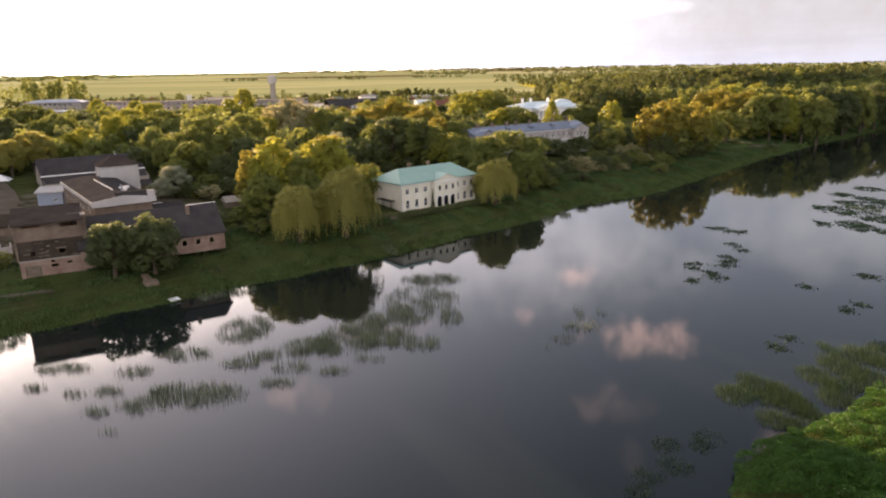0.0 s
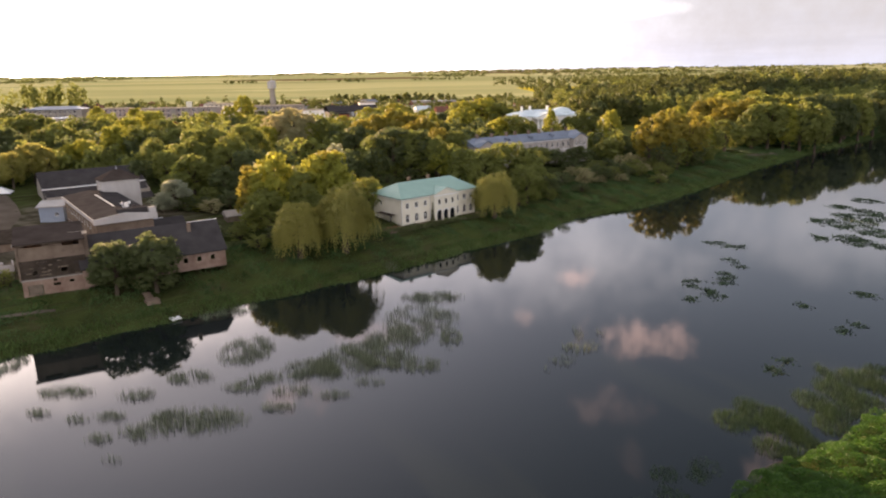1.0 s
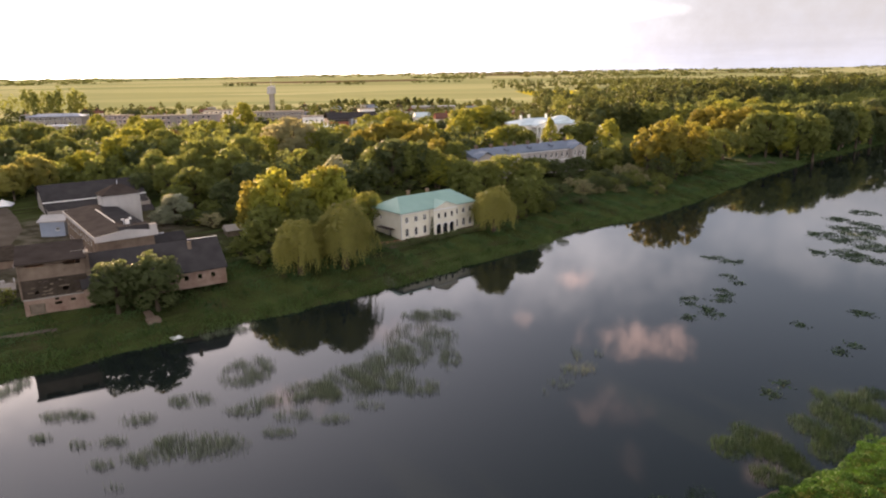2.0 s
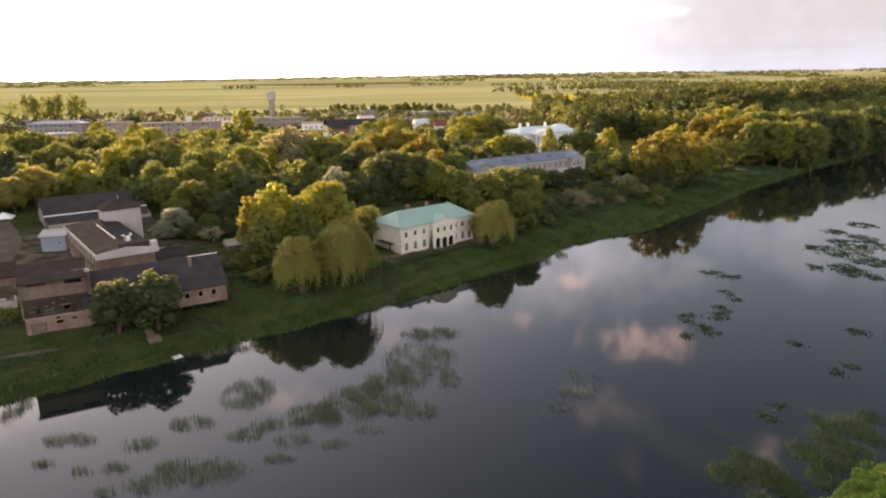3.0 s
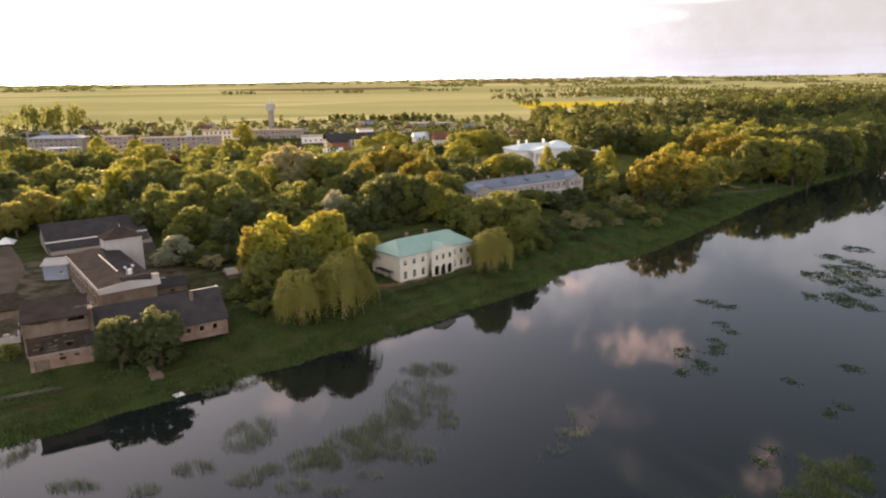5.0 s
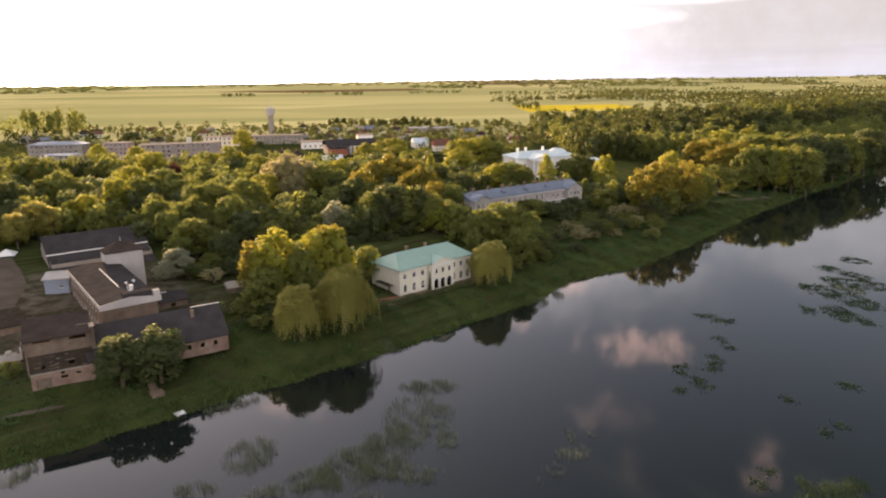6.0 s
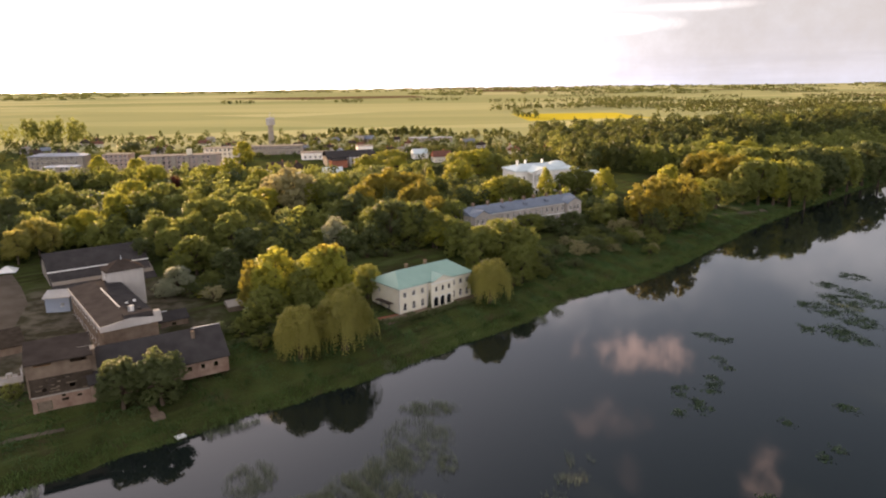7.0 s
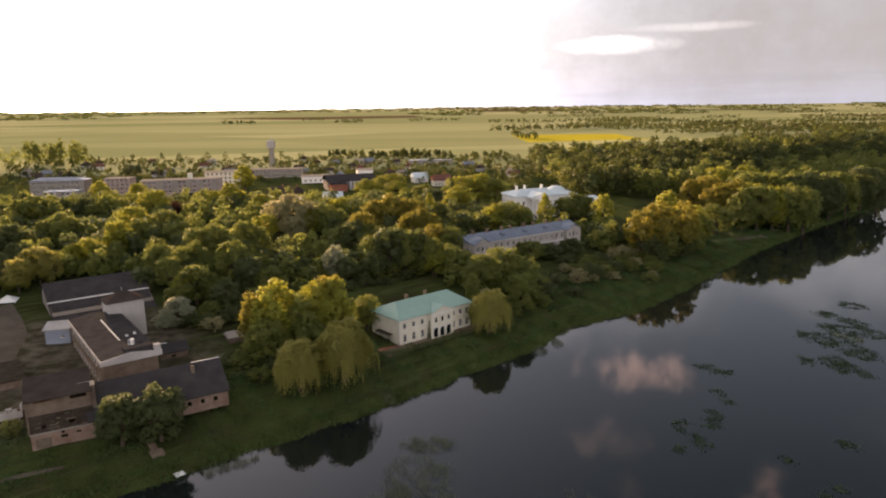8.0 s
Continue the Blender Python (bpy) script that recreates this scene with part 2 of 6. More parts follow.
def part(name, bm, material, parent=None, label=""):
    """Links a bmesh (or a mesh) as one object, under parent where given."""
    me = mesh_of(name, bm) if isinstance(bm, bmesh.types.BMesh) else bm
    if material and not me.materials:
        me.materials.append(material)
    ob = new(name, me)
    if parent:
        ob.parent = parent
    return tagged(ob, label)


def quads(name, verts, n, material):
    """A mesh of separate faces with n corners each, from an array of corners."""
    verts = np.asarray(verts, dtype=np.float32).reshape(-1, 3)
    count = len(verts) // n
    me = bpy.data.meshes.new(name)
    me.vertices.add(len(verts))
    me.vertices.foreach_set("co", verts.ravel())
    me.loops.add(len(verts))
    me.loops.foreach_set("vertex_index", np.arange(len(verts), dtype=np.int32))
    me.polygons.add(count)
    me.polygons.foreach_set("loop_start", np.arange(0, len(verts), n, dtype=np.int32))
    me.polygons.foreach_set("loop_total", np.full(count, n, dtype=np.int32))
    me.update(calc_edges=True)
    me.materials.append(material)
    return me


def thing(name, m, label, category, group="", kind=""):
    ob = new(name)
    ob.empty_display_size = 0.5
    ob.matrix_world = m
    return tagged(ob, label, category, group, kind)


def box(bm, x0, x1, y0, y1, z0, z1):
    v = [bm.verts.new((x, y, z)) for z in (z0, z1) for x, y in ((x0, y0), (x1, y0), (x1, y1), (x0, y1))]
    for f in ((3, 2, 1, 0), (4, 5, 6, 7), (0, 1, 5, 4), (1, 2, 6, 5), (2, 3, 7, 6), (3, 0, 4, 7)):
        bm.faces.new([v[i] for i in f])
    return bm


def boxes(*rows):
    bm = bmesh.new()
    for r in rows:
        box(bm, *r)
    return bm


def tube(bm, a, b, ra, rb, sides=7):
    a, b = Vector(a), Vector(b)
    q = (b - a).to_track_quat("Z", "Y")
    rings = []
    for c, r in ((a, ra), (b, rb)):
        rings.append([bm.verts.new(c + q @ Vector((r * math.cos(2 * math.pi * i / sides), r * math.sin(2 * math.pi * i / sides), 0))) for i in range(sides)])
    for i in range(sides):
        j = (i + 1) % sides
        bm.faces.new((rings[0][i], rings[0][j], rings[1][j], rings[1][i]))
    bm.faces.new(rings[1])
    bm.faces.new(rings[0][::-1])
    return bm


# ---------------------------------------------------------------- the land
SHORE = np.array([(-900, -560), (-200, 18), (-78, 112), (-46, 138), (-28, 151), (-12, 164), (8, 183), (28, 200), (45, 222), (74, 240), (96, 263),
                  (128, 299), (160, 335), (224, 397), (330, 493), (600, 740), (1500, 1560)], float)
NEAR_SHORE = np.array([(-900, -680), (0, 28), (30.7, 63.0), (36.0, 72.3), (41.9, 74.1), (48.8, 77.9), (55.0, 82.2), (61.0, 86.1), (78, 96), (110, 114), (220, 200), (460, 390), (800, 700), (1700, 1500)], float)
PROFILE_S = [-30, -6, -1.5, 0, 3, 12, 26, 60, 110, 250, 400, 9000]
PROFILE_Z = [-2.5, -1.2, -0.35, 0.05, 1.0, 2.8, 4.3, 7.3, 9.2, 13.5, 14.0, 14.0]


def along(line, x, y):
    """Signed distance to a polyline, positive to its left."""
    best, sign = np.full(x.shape, 1e9), np.ones(x.shape)
    for (ax, ay), (bx, by) in zip(line[:-1], line[1:]):
        ux, uy = bx - ax, by - ay
        t = np.clip(((x - ax) * ux + (y - ay) * uy) / (ux * ux + uy * uy), 0, 1)
        d = np.hypot(x - ax - t * ux, y - ay - t * uy)
        s = np.where(ux * (y - ay) - uy * (x - ax) >= 0, 1.0, -1.0)
        near = d < best - 1e-6
        best, sign = np.where(near, d, best), np.where(near, s, sign)
    return best * sign


def ripple(x, y):
    return np.sin(x * 0.31 + y * 0.17) * np.cos(y * 0.23 - x * 0.11) + 0.6 * np.sin(x * 0.83 - y * 0.61) * np.sin(y * 0.71 + x * 0.37)


def height(x, y):
    x, y = np.asarray(x, float), np.asarray(y, float)
    wob = ripple(x, y)
    left = along(SHORE, x, y) + 0.8 * wob
    right = -along(NEAR_SHORE, x, y) + 0.8 * wob
    z = np.maximum(np.interp(left, PROFILE_S, PROFILE_Z), np.interp(right, [-30, -5, 0, 4, 20, 60, 400], [-2.5, -1.2, 0.05, 1.4, 3.0, 4.0, 5.0]))
    hill = np.clip((x - 120) / 130, 0, 1) * np.clip((y - 440) / 150, 0, 1) * np.clip((1150 - y) / 300, 0, 1) * np.clip((left - 30) / 90, 0, 1)
    z = z + 11.0 * hill * hill * (3 - 2 * hill)
    swell = np.clip((y - 2900) / 1900, 0, 1)
    z = z + 25.0 * swell * swell * (3 - 2 * swell)
    return z + np.where(z > 0.3, 0.12 * wob * np.clip((z - 0.3) / 2, 0, 1), 0)


def ground(x, y):
    return float(height(np.array([x]), np.array([y]))[0])


def spread(lo, hi, step, far):
    mid = list(np.arange(lo, hi + step, step))
    a, d = [], step
    v = mid[0]
    while v > -far:
        d *= 1.18
        v -= d
        a.append(v)
    b, d, v = [], step, mid[-1]
    while v < far:
        d *= 1.18
        v += d
        b.append(v)
    return np.array(a[::-1] + mid + b)


gx, gy = spread(-240, 360, 3.0, 12000), spread(20, 520, 3.0, 12000)
GX, GY = np.meshgrid(gx, gy)
GZ = height(GX, GY)
nx, ny = len(gx), len(gy)
land_mesh = bpy.data.meshes.new("ground")
idx = np.arange(nx * ny).reshape(ny, nx)
land_mesh.from_pydata(np.stack([GX, GY, GZ], -1).reshape(-1, 3).tolist(), [],
                      np.stack([idx[:-1, :-1], idx[:-1, 1:], idx[1:, 1:], idx[1:, :-1]], -1).reshape(-1, 4).tolist())
land_mesh.polygons.foreach_set("use_smooth", np.ones(len(land_mesh.polygons), dtype=bool))
k = Mat("grass_and_fields", 1.0)
k.bsdf.inputs["Specular IOR Level"].default_value = 0.0
sep = k.n.new("ShaderNodeSeparateXYZ")
k.l.new(k.pos, sep.inputs[0])
PX, PY, PZ = sep.outputs
bankwise = k.n.new("ShaderNodeVectorRotate")
bankwise.rotation_type = "Z_AXIS"
bankwise.inputs["Angle"].default_value = radians(-41)
k.l.new(k.pos, bankwise.inputs["Vector"])
meadow = k.mix(k.map(k.noise(0.07, 4), 0.35, 0.65), (0.030, 0.038, 0.012), (0.058, 0.078, 0.022))
meadow = k.mix(k.map(k.noise(0.9, 4, 0.7), 0.35, 0.75, 0.0, 0.55), meadow, (0.082, 0.092, 0.030))
meadow = k.mix(k.map(k.noise(0.30, 4, 0.6, vec=bankwise.outputs[0], stretch=(0.10, 1, 1)), 0.50, 0.66, 0.0, 0.75), meadow, (0.040, 0.034, 0.018))
meadow = k.mix(k.map(k.noise(0.42, 4, 0.6, vec=bankwise.outputs[0], stretch=(0.07, 1, 1)), 0.56, 0.68, 0.0, 0.6), meadow, (0.085, 0.105, 0.038))
meadow = k.mix(k.map(k.noise(0.16, 3), 0.58, 0.70, 0.0, 0.6), meadow, (0.070, 0.048, 0.028))
yard = k.math("SQRT", k.math("ADD", k.math("POWER", k.math("ADD", PX, 108.0), 2.0), k.math("POWER", k.math("ADD", PY, -178.0), 2.0)))
yard = k.map(k.math("ADD", yard, k.math("MULTIPLY", k.noise(0.05, 4), 50.0)), 52, 72, 1.0, 0.0)
meadow = k.mix(k.math("MULTIPLY", yard, 0.85), meadow, k.mix(k.map(k.noise(0.22, 4), 0.4, 0.62), (0.060, 0.050, 0.032), (0.150, 0.125, 0.095)))
cells = k.n.new("ShaderNodeTexVoronoi")
cells.inputs["Scale"].default_value = 1.0
sc = k.n.new("ShaderNodeVectorMath")
sc.operation = "MULTIPLY"
k.l.new(k.pos, sc.inputs[0])
sc.inputs[1].default_value = (0.0011, 0.0032, 0.0)
k.l.new(sc.outputs[0], cells.inputs["Vector"])
cs = k.n.new("ShaderNodeSeparateColor")
k.l.new(cells.outputs["Color"], cs.inputs[0])
# crop tones kept pale, with distant haze put into the colour
crop = k.mix(cs.outputs[0], (0.21, 0.235, 0.105), (0.40, 0.385, 0.20))
crop = k.mix(k.map(k.noise(0.006, 4, stretch=(0.3, 1, 1)), 0.4, 0.7, 0.0, 0.5), crop, (0.36, 0.345, 0.165))
crop = k.mix(k.map(cs.outputs[1], 0.86, 0.88), crop, (0.13, 0.09, 0.05))


def band(v, lo, hi, soft):
    return k.math("MULTIPLY", k.map(v, lo, lo + soft), k.map(v, hi - soft, hi, 1.0, 0.0))


rape = k.math("MULTIPLY", band(PX, 140, 345, 6), band(PY, 1060, 1330, 20))
crop = k.mix(rape, crop, (0.46, 0.38, 0.04))
far_mask = k.map(k.math("ADD", PY, k.math("MULTIPLY", k.noise(0.004, 2), 160.0)), 720, 760)
k.color(k.mix(far_mask, meadow, crop))
k.bump(k.noise(1.6, 5, 0.7), 0.8, 0.35)
land = part("ground", land_mesh, k.m)
tagged(land, "grassy river bank running into flat farm fields", "ground", kind="structure")

# the river sheet follows the bed between both banks
wv = [(-1200, -900), (-900, -520), (-200, 40), (-90, 128), (-30, 175), (40, 245), (120, 320), (330, 520), (600, 770), (1500, 1590), (1760, 1500), (800, 680), (460, 370), (220, 180), (105, 95), (60, 75), (0, 5), (-900, -720)]
wb = bmesh.new()
wb.faces.new([wb.verts.new((a, b, 0)) for a, b in wv][::-1])
bmesh.ops.triangulate(wb, faces=wb.faces)
water = part("river_water", wb, WATER)
tagged(water, "smooth dark river water mirroring the evening sky", "water", kind="structure")
for f in water.data.polygons:
    if f.normal.z < 0:
        f.flip()

# ---------------------------------------------------------------- trees
rng = np.random.default_rng(7)


def unit(v):
    return v / np.maximum(np.linalg.norm(v, axis=-1, keepdims=True), 1e-6)


def cards(centres, normals, size, slim=0.7, r=None):
    """Leaf sprays: one bent diamond for each centre, facing its normal."""
    r = r or rng
    n = len(centres)
    side = unit(np.cross(normals, r.normal(size=(n, 3))))
    up = np.cross(normals, side)
    s = (size * r.uniform(0.6, 1.35, n))[:, None]
    a = centres + up * s * 0.55
    b = centres + side * s * slim * 0.5 - normals * s * 0.10
    c = centres - up * s * 0.55
    d = centres - side * s * slim * 0.5 - normals * s * 0.10
    return np.stack([a, b, c, d], 1)


def sprays(centres, normals, size, slim=0.8, r=None):
    """Leaf sprays of three corners each, for crowns that stand farther off."""
    r = r or rng
    n = len(centres)
    side = unit(np.cross(normals, r.normal(size=(n, 3))))
    up = np.cross(normals, side)
    s = (size * r.uniform(0.6, 1.35, n))[:, None]
    low = centres - up * s * 0.38 - normals * s * 0.08
    return np.stack([centres + up * s * 0.66, low + side * s * slim * 0.55, low - side * s * slim * 0.55], 1)


def boughs(r, count=30, low=0.9, top=10.0, rad=4.0, taper=0.35, size=1.0):
    """Boughs of an uneven crown of unit height 10: centre, radius, flatness."""
    out = []
    mid, half = (low + top) / 2, (top - low) / 2
    bulge = r.uniform(0.72, 1.12, 7)
    turn = r.uniform(0, 6.28)
    for i in range(count):
        zz = -0.86 + 1.72 * ((i + r.uniform(0.1, 0.9)) / count) ** 0.9
        a = turn + i * 2.39996 + r.uniform(-0.4, 0.4)
        g = np.interp(a % (2 * math.pi), np.linspace(0, 2 * math.pi, 8), np.append(bulge, bulge[0]))
        wide = math.sqrt(max(0.04, 1 - abs(zz) ** (2.2 if zz > 0 else 4.5))) * (1 - taper * max(zz, 0.0))
        q = wide * g * r.uniform(0.52, 0.80)
        s = size * rad * r.uniform(0.25, 0.42) * (1.0 - 0.25 * abs(zz))
        out.append((math.cos(a) * q * rad, math.sin(a) * q * rad, mid + zz * half * r.uniform(0.84, 0.98), s, r.uniform(0.7, 0.95)))
    peak = max(q[2] + 0.9 * q[3] * q[4] for q in out)
    wide = sorted(math.hypot(q[0], q[1]) + 0.9 * q[3] for q in out)[int(count * 0.86)]
    return [(x * rad / wide, y * rad / wide, low + (z - low) * (top - low) / (peak - low), s, f) for x, y, z, s, f in out]


def crown_points(lobes, total, r, twig=7, loose=0.13):
    """Leaf sprays on the twigs of each bough: centres and outward directions, the hidden inside left bare."""
    L = np.array(lobes)
    C, S, F = L[:, :3], L[:, 3], L[:, 4]
    n = max(4, total // twig)
    i = r.choice(len(L), n * 2, p=S ** 2 / (S ** 2).sum())
    d = unit(r.normal(size=(n * 2, 3)) + np.array([0, 0, 0.22]))
    rad = S[i] * (1.06 - 0.42 * r.uniform(0, 1, n * 2) ** 2.2) * (1 + 0.10 * np.sin(d[:, 0] * 7 + i) * np.cos(d[:, 1] * 6 + i * 2.0))
    P = C[i] + d * rad[:, None] * np.stack([np.ones(n * 2), np.ones(n * 2), F[i]], 1)
    inside = np.zeros(n * 2, bool)
    for k in range(len(L)):
        q = (P - C[k]) / (S[k] * np.array([1, 1, F[k]]))
        inside |= ((q * q).sum(1) < 0.52) & (i != k)
    P, d = P[~inside][:n], d[~inside][:n]
    middle = np.array([C[:, 0].mean(), C[:, 1].mean(), C[:, 2].mean() - 1.5])
    out = unit(unit(P - middle) * 0.7 + d)
    m = len(P)
    P = np.repeat(P, twig, 0) + r.normal(0, loose, (m * twig, 3)) * np.array([1.2, 1.2, 0.8])
    N = unit(np.repeat(out, twig, 0) + r.normal(0, 0.42, (m * twig, 3)))
    return P, N


def trunk_mesh(name, r, lobes, stem=0.28, fork=3.2, leaders=3):
    bm = bmesh.new()
    tube(bm, (0, 0, -0.3), (0.05, 0.03, fork * 0.55), stem * 1.25, stem * 0.9, 8)
    tube(bm, (0.05, 0.03, fork * 0.55), (0, 0, fork), stem * 0.9, stem * 0.75, 8)
    picks = sorted(lobes, key=lambda q: -q[2])[::max(1, len(lobes) // (leaders * 4))]
    for x, y, z, s, _ in picks:
        m = (x * 0.4, y * 0.4, fork + (z - fork) * 0.55)
        tube(bm, (0, 0, fork * r.uniform(0.75, 1.0)), m, stem * 0.45, stem * 0.28, 6)
        tube(bm, m, (x, y, z), stem * 0.28, stem * 0.06, 5)
    return mesh_of(name, bm)


TREE_KINDS = {}


def tree_meshes(kind, leaf, variant, dense):
    key = (kind, leaf, variant, dense)
    if key in TREE_KINDS:
        return TREE_KINDS[key]
    r = np.random.default_rng(abs(sum(ord(c) * (i + 3) for i, c in enumerate(kind))) + variant * 101)
    total = {0: 2800, 1: 5000, 2: 8400}[dense]
    size = {0: 0.56, 1: 0.43, 2: 0.335}[dense]
    if kind == "round":
        lobes = boughs(r, 24)
    elif kind == "tall":
        lobes = boughs(r, 28, 0.7, 10.0, 4.0, 0.62, 0.85)
    elif kind == "oak":
        lobes = boughs(r, 26, 1.6, 10.0, 4.0, 0.2, 0.85)
        total = int(total * 0.8)
    elif kind == "bush":
        lobes = boughs(r, 18, 0.2, 10.0, 4.0, 0.3)
        total //= 2
    elif kind == "conifer":
        lobes = [(rr * math.cos(a), rr * math.sin(a), z, 0.35 + 0.09 * (10 - z), 0.6) for z in np.linspace(1.2, 9.6, 12) for a in r.uniform(0, 6.28, 5) for rr in [0.30 * (10.2 - z)]]
        total //= 2
    else:
        lobes = boughs(r, 26, 2.4, 9.8, 3.7, 0.2)
    P, N = crown_points(lobes, total, r)
    if kind == "willow":
        # long hanging strands from the dome
        n = {1: 800, 2: 1500}.get(dense, 500)
        a, q = r.uniform(0, 2 * math.pi, n), np.sqrt(r.uniform(0.12, 1, n))
        lob = 1 + 0.13 * np.sin(a * 5 + 1) + 0.07 * np.sin(a * 11)
        sx, sy = np.cos(a) * q * 4.0 * lob, np.sin(a) * q * 4.0 * lob
        top = 9.2 - 4.8 * q ** 2.6 + r.normal(0, 0.25, n)
        length = r.uniform(0.2, 0.95, n) * np.clip(top - 0.9, 0.4, 4.5) * (0.2 + 0.8 * q)
        steps = 9
        f = np.linspace(0, 1, steps)
        X = (sx[:, None] * (1 + 0.05 * f)).ravel() + r.normal(0, 0.07, n * steps)
        Y = (sy[:, None] * (1 + 0.05 * f)).ravel() + r.normal(0, 0.07, n * steps)
        Z = (top[:, None] - length[:, None] * f).ravel()
        SP = np.stack([X, Y, Z], 1)
        SN = unit(np.stack([X, Y, np.full_like(X, 0.8)], 1) + r.normal(0, 0.5, (n * steps, 3)))
        s = size * r.uniform(0.8, 1.3, len(SP))[:, None]
        side = unit(np.cross(SN, np.array([0, 0, 1.0])))
        dn = np.array([0, 0, -1.0]) + r.normal(0, 0.15, (len(SP), 3))
        s = s * 0.8
        hang = np.stack([SP - dn * s * 0.7, SP + side * s * 0.2, SP + dn * s * 0.7, SP - side * s * 0.2], 1)
        V = np.concatenate([hang.reshape(-1, 3), cards(P, N, size * 0.9, 0.6, r).reshape(-1, 3)])
    else:
        V = sprays(P, N, size, 0.85, r).reshape(-1, 3)
    crown = quads("crown", V, 4 if kind == "willow" else 3, LEAF[leaf])
    trunk = trunk_mesh("trunk", r, lobes, 0.30 if kind != "willow" else 0.42, 3.4 if kind != "bush" else 1.0)
    trunk.materials.append(BARK)
    TREE_KINDS[key] = (crown, trunk)
    return TREE_KINDS[key]


LEAF_WORDS = {"green": "fresh green", "dark": "dark green", "yellow": "sunlit yellow-green", "orange": "orange-tinged young", "pale": "pale grey-green", "silver": "silvery grey",
              "red": "copper-red", "willow": "yellowish hanging"}
KIND_WORDS = {"round": ("tree", "broad round-crowned tree with %s leaves"), "oak": ("tree", "spreading tree with thin %s leaves and visible limbs"), "tall": ("tree", "tall slender tree with %s leaves"), "bush": ("bush", "rounded bush with %s leaves"),
              "conifer": ("tree", "narrow conifer with %s needles"), "willow": ("tree", "weeping willow with %s branches on the bank")}
planted = []


def plant(kind, leaf, x, y, top, radius, dense=1, group="", spot=""):
    """One tree or bush: its top at the height top, its crown as wide as twice radius."""
    z = ground(x, y)
    h = max(top - z, 1.0)
    v = int(abs(x * 7 + y * 13)) % 3
    crown, trunk = tree_meshes(kind, leaf, v, dense)
    cat, words = KIND_WORDS[kind]
    name = {"bush": "bush", "willow": "willow_tree", "conifer": "conifer_tree"}.get(kind, "tree")
    m = pose(x, y, z - 0.1, 0, 0, (x * 37 + y * 91) % 360) @ Matrix.Diagonal((radius / 4.0, radius / 4.0, h / 10.0, 1))
    t = thing(name, m, words % LEAF_WORDS[leaf] + (" " + spot if spot else ""), cat, group or {"bush": "bushes on the bank"}.get(kind, "park trees"))
    for nm, me in (("trunk", trunk), ("crown", crown)):
        o = new(nm, me)
        o.parent = t
    planted.append((x, y, radius))
    return t


# single trees: kind, leaves, place, top, radius
for kind, leaf, x, y, top, radius in [
    ("tall", "green", -223.5, 365.2, 27.8, 7.7), ("round", "green", -207.0, 362.4, 28.9, 7.7), ("round", "green", -215.3, 362.8, 30.0, 9.1), ("tall", "green", -182.3, 313.5, 24.8, 5.6), ("round", "green", -170.2, 316.3, 26.2, 5.6), ("round", "green", -176.2, 315.0, 28.0, 6.7),
    ("round", "dark", -185.8, 288.3, 26.6, 5.1), ("round", "dark", -174.8, 285.7, 25.4, 5.1), ("round", "dark", -180.3, 286.6, 28.0, 6.1), ("round", "willow", -155.3, 252.4, 23.5, 4.8), ("tall", "willow", -145.0, 251.2, 23.6, 4.8), ("round", "willow", -150.1, 251.4, 25.0, 5.7),
    ("round", "willow", -151.0, 239.4, 23.0, 5.3), ("round", "yellow", -146.0, 268.4, 22.6, 5.4), ("tall", "green", -134.5, 268.2, 22.2, 5.4), ("round", "yellow", -140.3, 270.7, 24.5, 6.4),
    ("tall", "yellow", -217.0, 440.0, 29.5, 7.5), ("tall", "yellow", -189.0, 432.0, 28.5, 7.5), ("round", "dark", -275.6, 625.1, 24.0, 12.5), ("round", "yellow", -161.1, 389.1, 29.0, 9.6), ("round", "yellow", -146.0, 325.1, 29.0, 7.6),
    ("round", "yellow", -131.7, 314.8, 26.4, 5.6), ("tall", "green", -119.6, 312.2, 26.8, 5.6), ("round", "green", -125.7, 312.8, 29.0, 6.7), ("round", "yellow", -136.9, 288.8, 28.0, 6.8),
    ("round", "green", -139.7, 299.5, 25.4, 6.4), ("tall", "green", -126.0, 301.2, 24.1, 6.4), ("round", "green", -132.8, 301.7, 27.0, 7.6),
]:
    plant(kind, leaf, x, y, top, radius, 2 if y < 290 else 1, "trees behind the mill")
